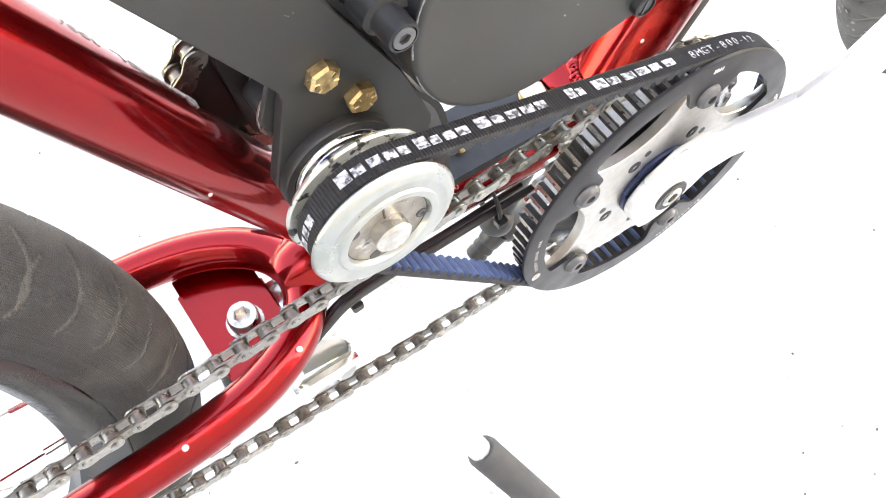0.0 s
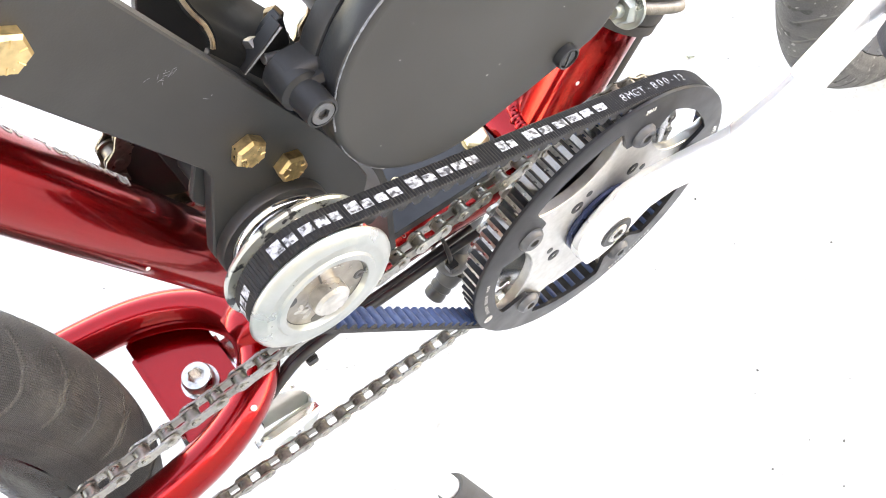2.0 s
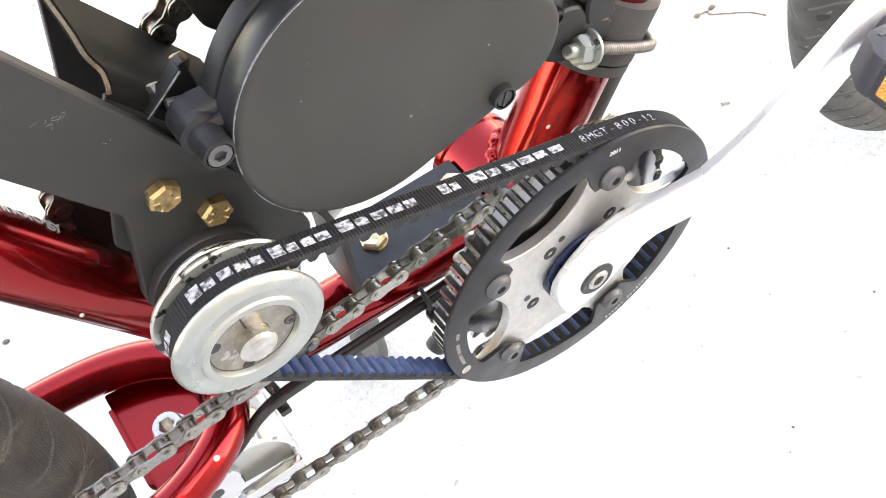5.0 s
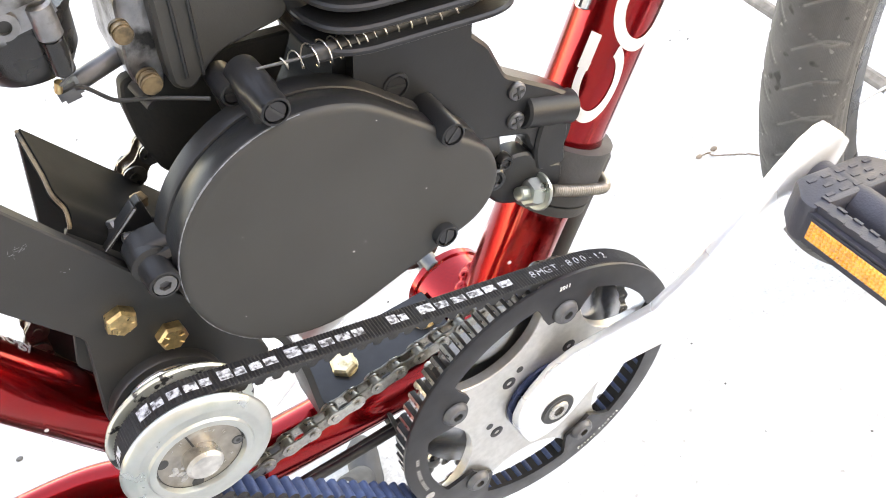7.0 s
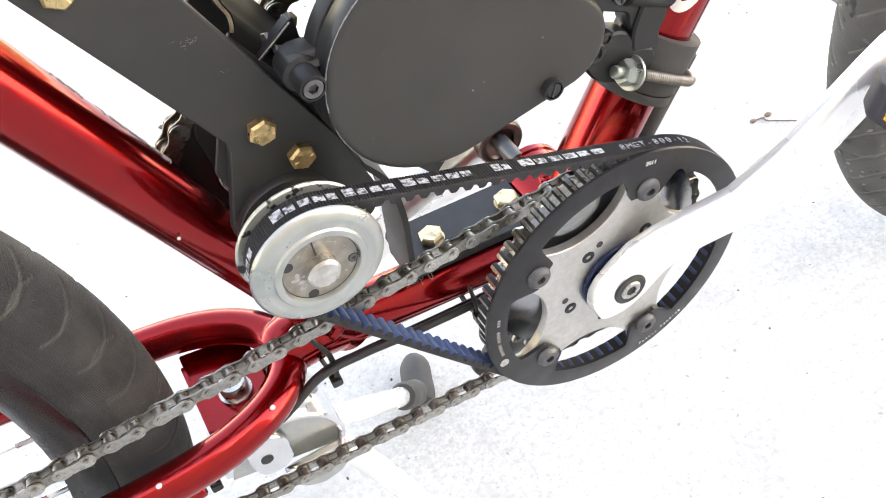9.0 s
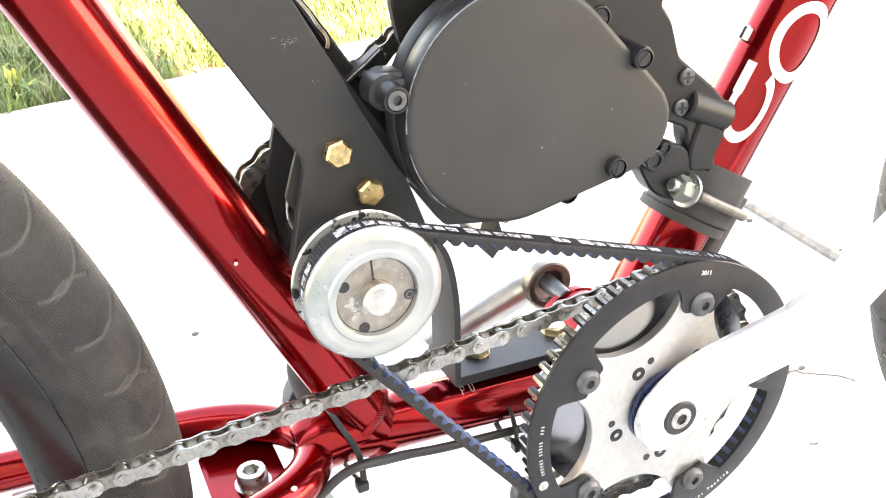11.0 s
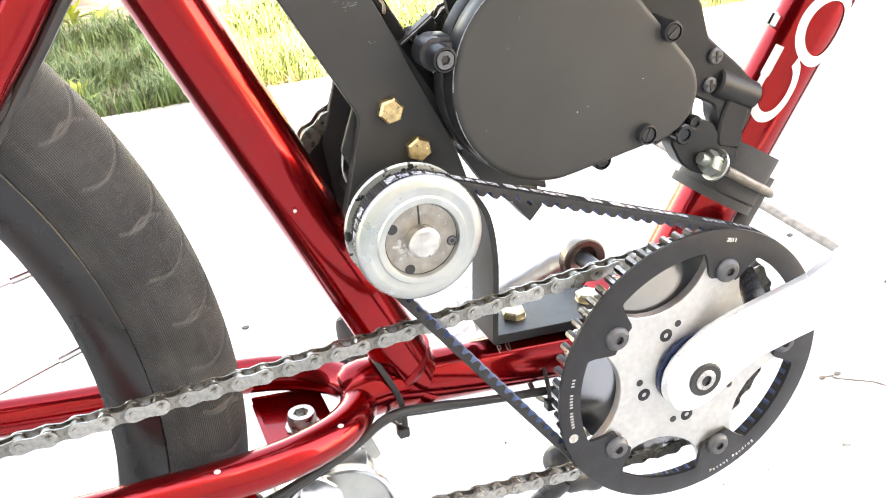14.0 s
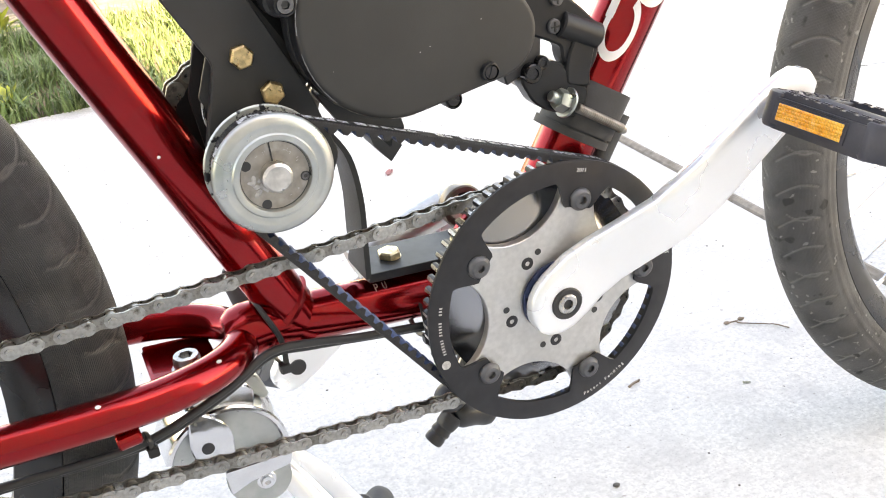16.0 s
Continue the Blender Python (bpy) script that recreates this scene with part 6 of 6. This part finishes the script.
# letters stamped on the lower tube
bm = bmesh.new()
for k, x in enumerate((-0.1005, -0.0950)):
    o, t1 = Vector((x, 0.0558, 0.0128)), Vector((0, 0.87, 0.48))
    e1 = Vector((0.0010, 0, 0))
    if k == 0:
        line = [o - e1 - t1 * 0.0030, o - e1 + t1 * 0.0024] + [o + e1 * math.sin(a) + t1 * (0.0010 + 0.0014 * math.cos(a)) for a in np.linspace(0, math.pi, 8)] + [o - e1 - t1 * 0.0004]
    else:
        line = [o - e1 + t1 * 0.0024] + [o - e1 * math.cos(a) - t1 * (0.0012 + 0.0016 * math.sin(a)) for a in np.linspace(0, math.pi, 8)] + [o + e1 + t1 * 0.0024]
    sweep(bm, line, 0.00022, 6)
part("stamped_mark", bm, PALE_INK, lower_tube, "small pale ring marks")

# ---- sensor and cables under the frame ----
bm = bmesh.new()
sweep(bm, spline([(-0.60, 0.020, -0.020), (-0.42, 0.024, -0.020), (-0.340, 0.027, -0.024), (-0.294, 0.028, -0.027), (-0.256, 0.029, -0.026), (-0.209, 0.030, -0.010), (-0.179, 0.034, 0.003), (-0.150, 0.038, -0.002), (-0.120, 0.041, -0.010), (-0.06, 0.046, -0.022), (-0.02, 0.05, -0.034)], 8), 0.0026, 12)
harness = part("cable", bm, CABLE, bicycle, "black brake cable along the chainstay")
bm = bmesh.new()
sweep(bm, spline([(-0.60, 0.024, -0.026), (-0.42, 0.029, -0.026), (-0.340, 0.032, -0.029), (-0.290, 0.033, -0.032), (-0.252, 0.034, -0.031), (-0.208, 0.036, -0.016), (-0.178, 0.040, -0.003), (-0.150, 0.044, -0.008), (-0.10, 0.049, -0.019), (-0.05, 0.055, -0.030)], 8), 0.0023, 12)
part("cable_strand", bm, CABLE, harness, "second black cable")
def tie(points, at):
    bm = bmesh.new()
    sweep(bm, spline(points, 6, True), 0.0018, 8, closed=True, squash=(1, 0.6))
    box([v - 0.0032 for v in at], [v + 0.0032 for v in at], 0.0006, bm)
    part("cable_tie", bm, CABLE, harness, "black plastic cable tie")


tie([(-0.1785, MID, 0.0252), (-0.1751, 0.0485, 0.0195), (-0.1712, 0.0455, 0.0100), (-0.1688, 0.0450, 0.0011), (-0.1694, 0.0400, -0.0070), (-0.1708, 0.0400, -0.0120), (-0.1730, MID, -0.0150), (-0.1760, MID + 0.0190, 0.0040)], (-0.1712, 0.0385, -0.0130))
tie([(-0.2580, 0.0250, -0.0240), (-0.2590, 0.0310, -0.0220), (-0.2600, 0.0375, -0.0285), (-0.2595, 0.0350, -0.0355), (-0.2580, 0.0285, -0.0330)], (-0.2575, 0.0275, -0.0330))
tie([(-0.075, MID - 0.018, -0.008), (-0.075, MID, 0.010), (-0.075, MID + 0.018, -0.008), (-0.075, MID, -0.030), (-0.075, 0.042, -0.024)], (-0.075, 0.040, -0.026))
tip, root_ = Vector((-0.0670, 0.077, -0.1385)), Vector((-0.0470, 0.077, -0.1210))
line = [tip.lerp(root_, u) for u in (0, 0.04, 0.20, 0.24, 0.30, 0.34, 0.42, 0.46, 0.54, 0.58, 0.80, 1.0)]
elbow = part("exhaust_elbow", sweep(bmesh.new(), line, [0.0066, 0.0074, 0.0074, 0.0068, 0.0068, 0.0076, 0.0076, 0.0070, 0.0070, 0.0078, 0.0084, 0.0092], 24), CABLE, bicycle, "black ribbed rubber elbow below the crank")
line = spline([(-0.0490, 0.077, -0.1230), (-0.0400, 0.078, -0.1225), (-0.0280, 0.079, -0.1260), (-0.0160, 0.080, -0.1310)], 4)
part("elbow_body", sweep(bmesh.new(), line, [0.0070, 0.0095, 0.0110, 0.0116, 0.0118, 0.0118, 0.0116, 0.0114, 0.0114, 0.0118, 0.0118, 0.0110, 0.0090], 24), CABLE, elbow, "rounded black rubber sleeve")
bm = bmesh.new()
bmesh.ops.create_uvsphere(bm, u_segments=24, v_segments=14, radius=0.0120, matrix=Matrix.LocRotScale((-0.0485, 0.078, -0.1060), None, (1, 1, 0.95)))
part("elbow_knob", bm, CABLE, elbow, "dark rounded knob")
part("elbow_hanger", rod((-0.0420, 0.078, -0.1000), (-0.0200, 0.070, -0.0200), 0.006, 12), CABLE, elbow, "black hanger rod")

# ---- kickstand: two legs from a plate under the bridge ----
stand_hub = rounded([(-0.232, -0.020), (-0.236, -0.050), (-0.229, -0.066), (-0.212, -0.074), (-0.196, -0.060), (-0.190, -0.020)], 0.012)
bm = slab(stand_hub, 0.046, 0.050, 0.001)
slab(stand_hub, 0.078, 0.082, 0.001, bm)
box((-0.234, 0.044, -0.030), (-0.204, 0.088, -0.016), 0.003, bm)
stand = part("kickstand", bm, CHROME, bicycle, "shiny zinc-plated twin-leg kickstand")
part("hub_hole", lathe([(0.0, 0.0381), (0.0040, 0.0381), (0.0040, 0.0390), (0, 0.0390)], (-0.2265, -0.0520), 18, closed=False), CABLE, stand, "round dark hole")
def sector(r, a0, a1):
    return [(-0.2150 + r * math.cos(a), -0.0690 + r * math.sin(a)) for a in np.linspace(radians(a0), radians(a1), 40)]


bm = slab(sector(0.0390, -22, 165) + sector(0.0345, 165, -22), 0.043, 0.084, 0.0012)
part("hub_ring", bm, CHROME, stand, "polished kickstand barrel")
part("hub_disc", slab(sector(0.0347, -22, 175), 0.0455, 0.080, 0.0005), ZINC, stand, "dull zinc kickstand disc")
lower = rounded([(-0.2197, -0.0760), (-0.1795, -0.0770), (-0.1790, -0.0960), (-0.1860, -0.1060), (-0.2010, -0.1100), (-0.2140, -0.1030), (-0.2205, -0.0890)], 0.006)
part("pivot_plate", slab(lower, 0.0400, 0.0440, 0.0006), ZINC, stand, "dull zinc pivot plate")
bar = rounded([(-0.2205, -0.0715), (-0.1775, -0.0725), (-0.1790, -0.0815), (-0.2050, -0.0845), (-0.2190, -0.0900)], 0.002)
part("pivot_block", slab(bar, 0.0355, 0.0402, 0.0005), CHROME, stand, "mirror-bright pivot block")
bm = slab(rounded([(-0.2330, -0.0230), (-0.2222, -0.0295), (-0.2123, -0.0388), (-0.2100, -0.0500), (-0.2110, -0.0640), (-0.2200, -0.0700), (-0.2330, -0.0680), (-0.2370, -0.0500)], 0.006), 0.0385, 0.0425, 0.0008)
part("hub_cheek", bm, CHROME, stand, "polished kickstand cheek plate")
bm = slab(rounded([(-0.1960, -0.0240), (-0.1935, -0.0345), (-0.1880, -0.0400), (-0.1840, -0.0440), (-0.1800, -0.0410), (-0.1860, -0.0240)], 0.003), 0.058, 0.070, 0.001)
part("hub_ear", bm, ZINC, stand, "bright kickstand ear")
bm = socket_head(lathe([(0.0040, 0.0390), (0.0060, 0.0390), (0.0064, 0.0394), (0.0064, 0.0402), (0.0040, 0.0402)], (-0.1960, -0.0905), 28), (-0.1960, -0.0905), 0.0400, 0.0042, 0.003, 0.5)
part("pivot_bolt", bm, CHROME, stand, "bright pivot bolt")
for tip in (Vector((-0.098, -0.074, -AXLE + 0.013)), Vector((-0.086, 0.186, -AXLE + 0.013))):
    start = Vector((-0.186, MID + (tip.y - MID) * 0.06, -0.091))
    knee = start + (tip - start) * 0.25 + Vector((0.010, 0, -0.004))
    leg = part("leg", sweep(bmesh.new(), spline([start, knee, start.lerp(tip, 0.8)], 8), 0.0085, 18), CRANK, stand, "round bright kickstand leg")
    d = (tip - knee).normalized()
    q = tip - d * (0.105 if tip.y < 0 else 0.060)
    bm = sweep(bmesh.new(), [q, q + d * 0.003, tip - d * 0.010, tip - d * 0.004, tip], [0.0110, 0.0122, 0.0122, 0.0100, 0.0060], 20)
    part("rubber_foot", bm, GREY_RUBBER, stand, "grey rubber kickstand foot")
bm = sweep(bmesh.new(), spline([(-0.088, 0.172, -0.292), (-0.083, 0.190, -0.291), (-0.076, 0.210, -0.290), (-0.073, 0.222, -0.290)], 4), [0.010, 0.0125, 0.014, 0.0145, 0.0145, 0.0145, 0.0145, 0.0145, 0.0140, 0.0125, 0.010, 0.008, 0.004], 20)
part("foot_toe", bm, GREY_RUBBER, stand, "rounded grey rubber toe")
for ob in bicycle.children_recursive:
    if ob.name.split(".")[0] in ("weld_bead", "pedal_studs", "stamped_mark"):
        tagged(ob, kind="stuff")
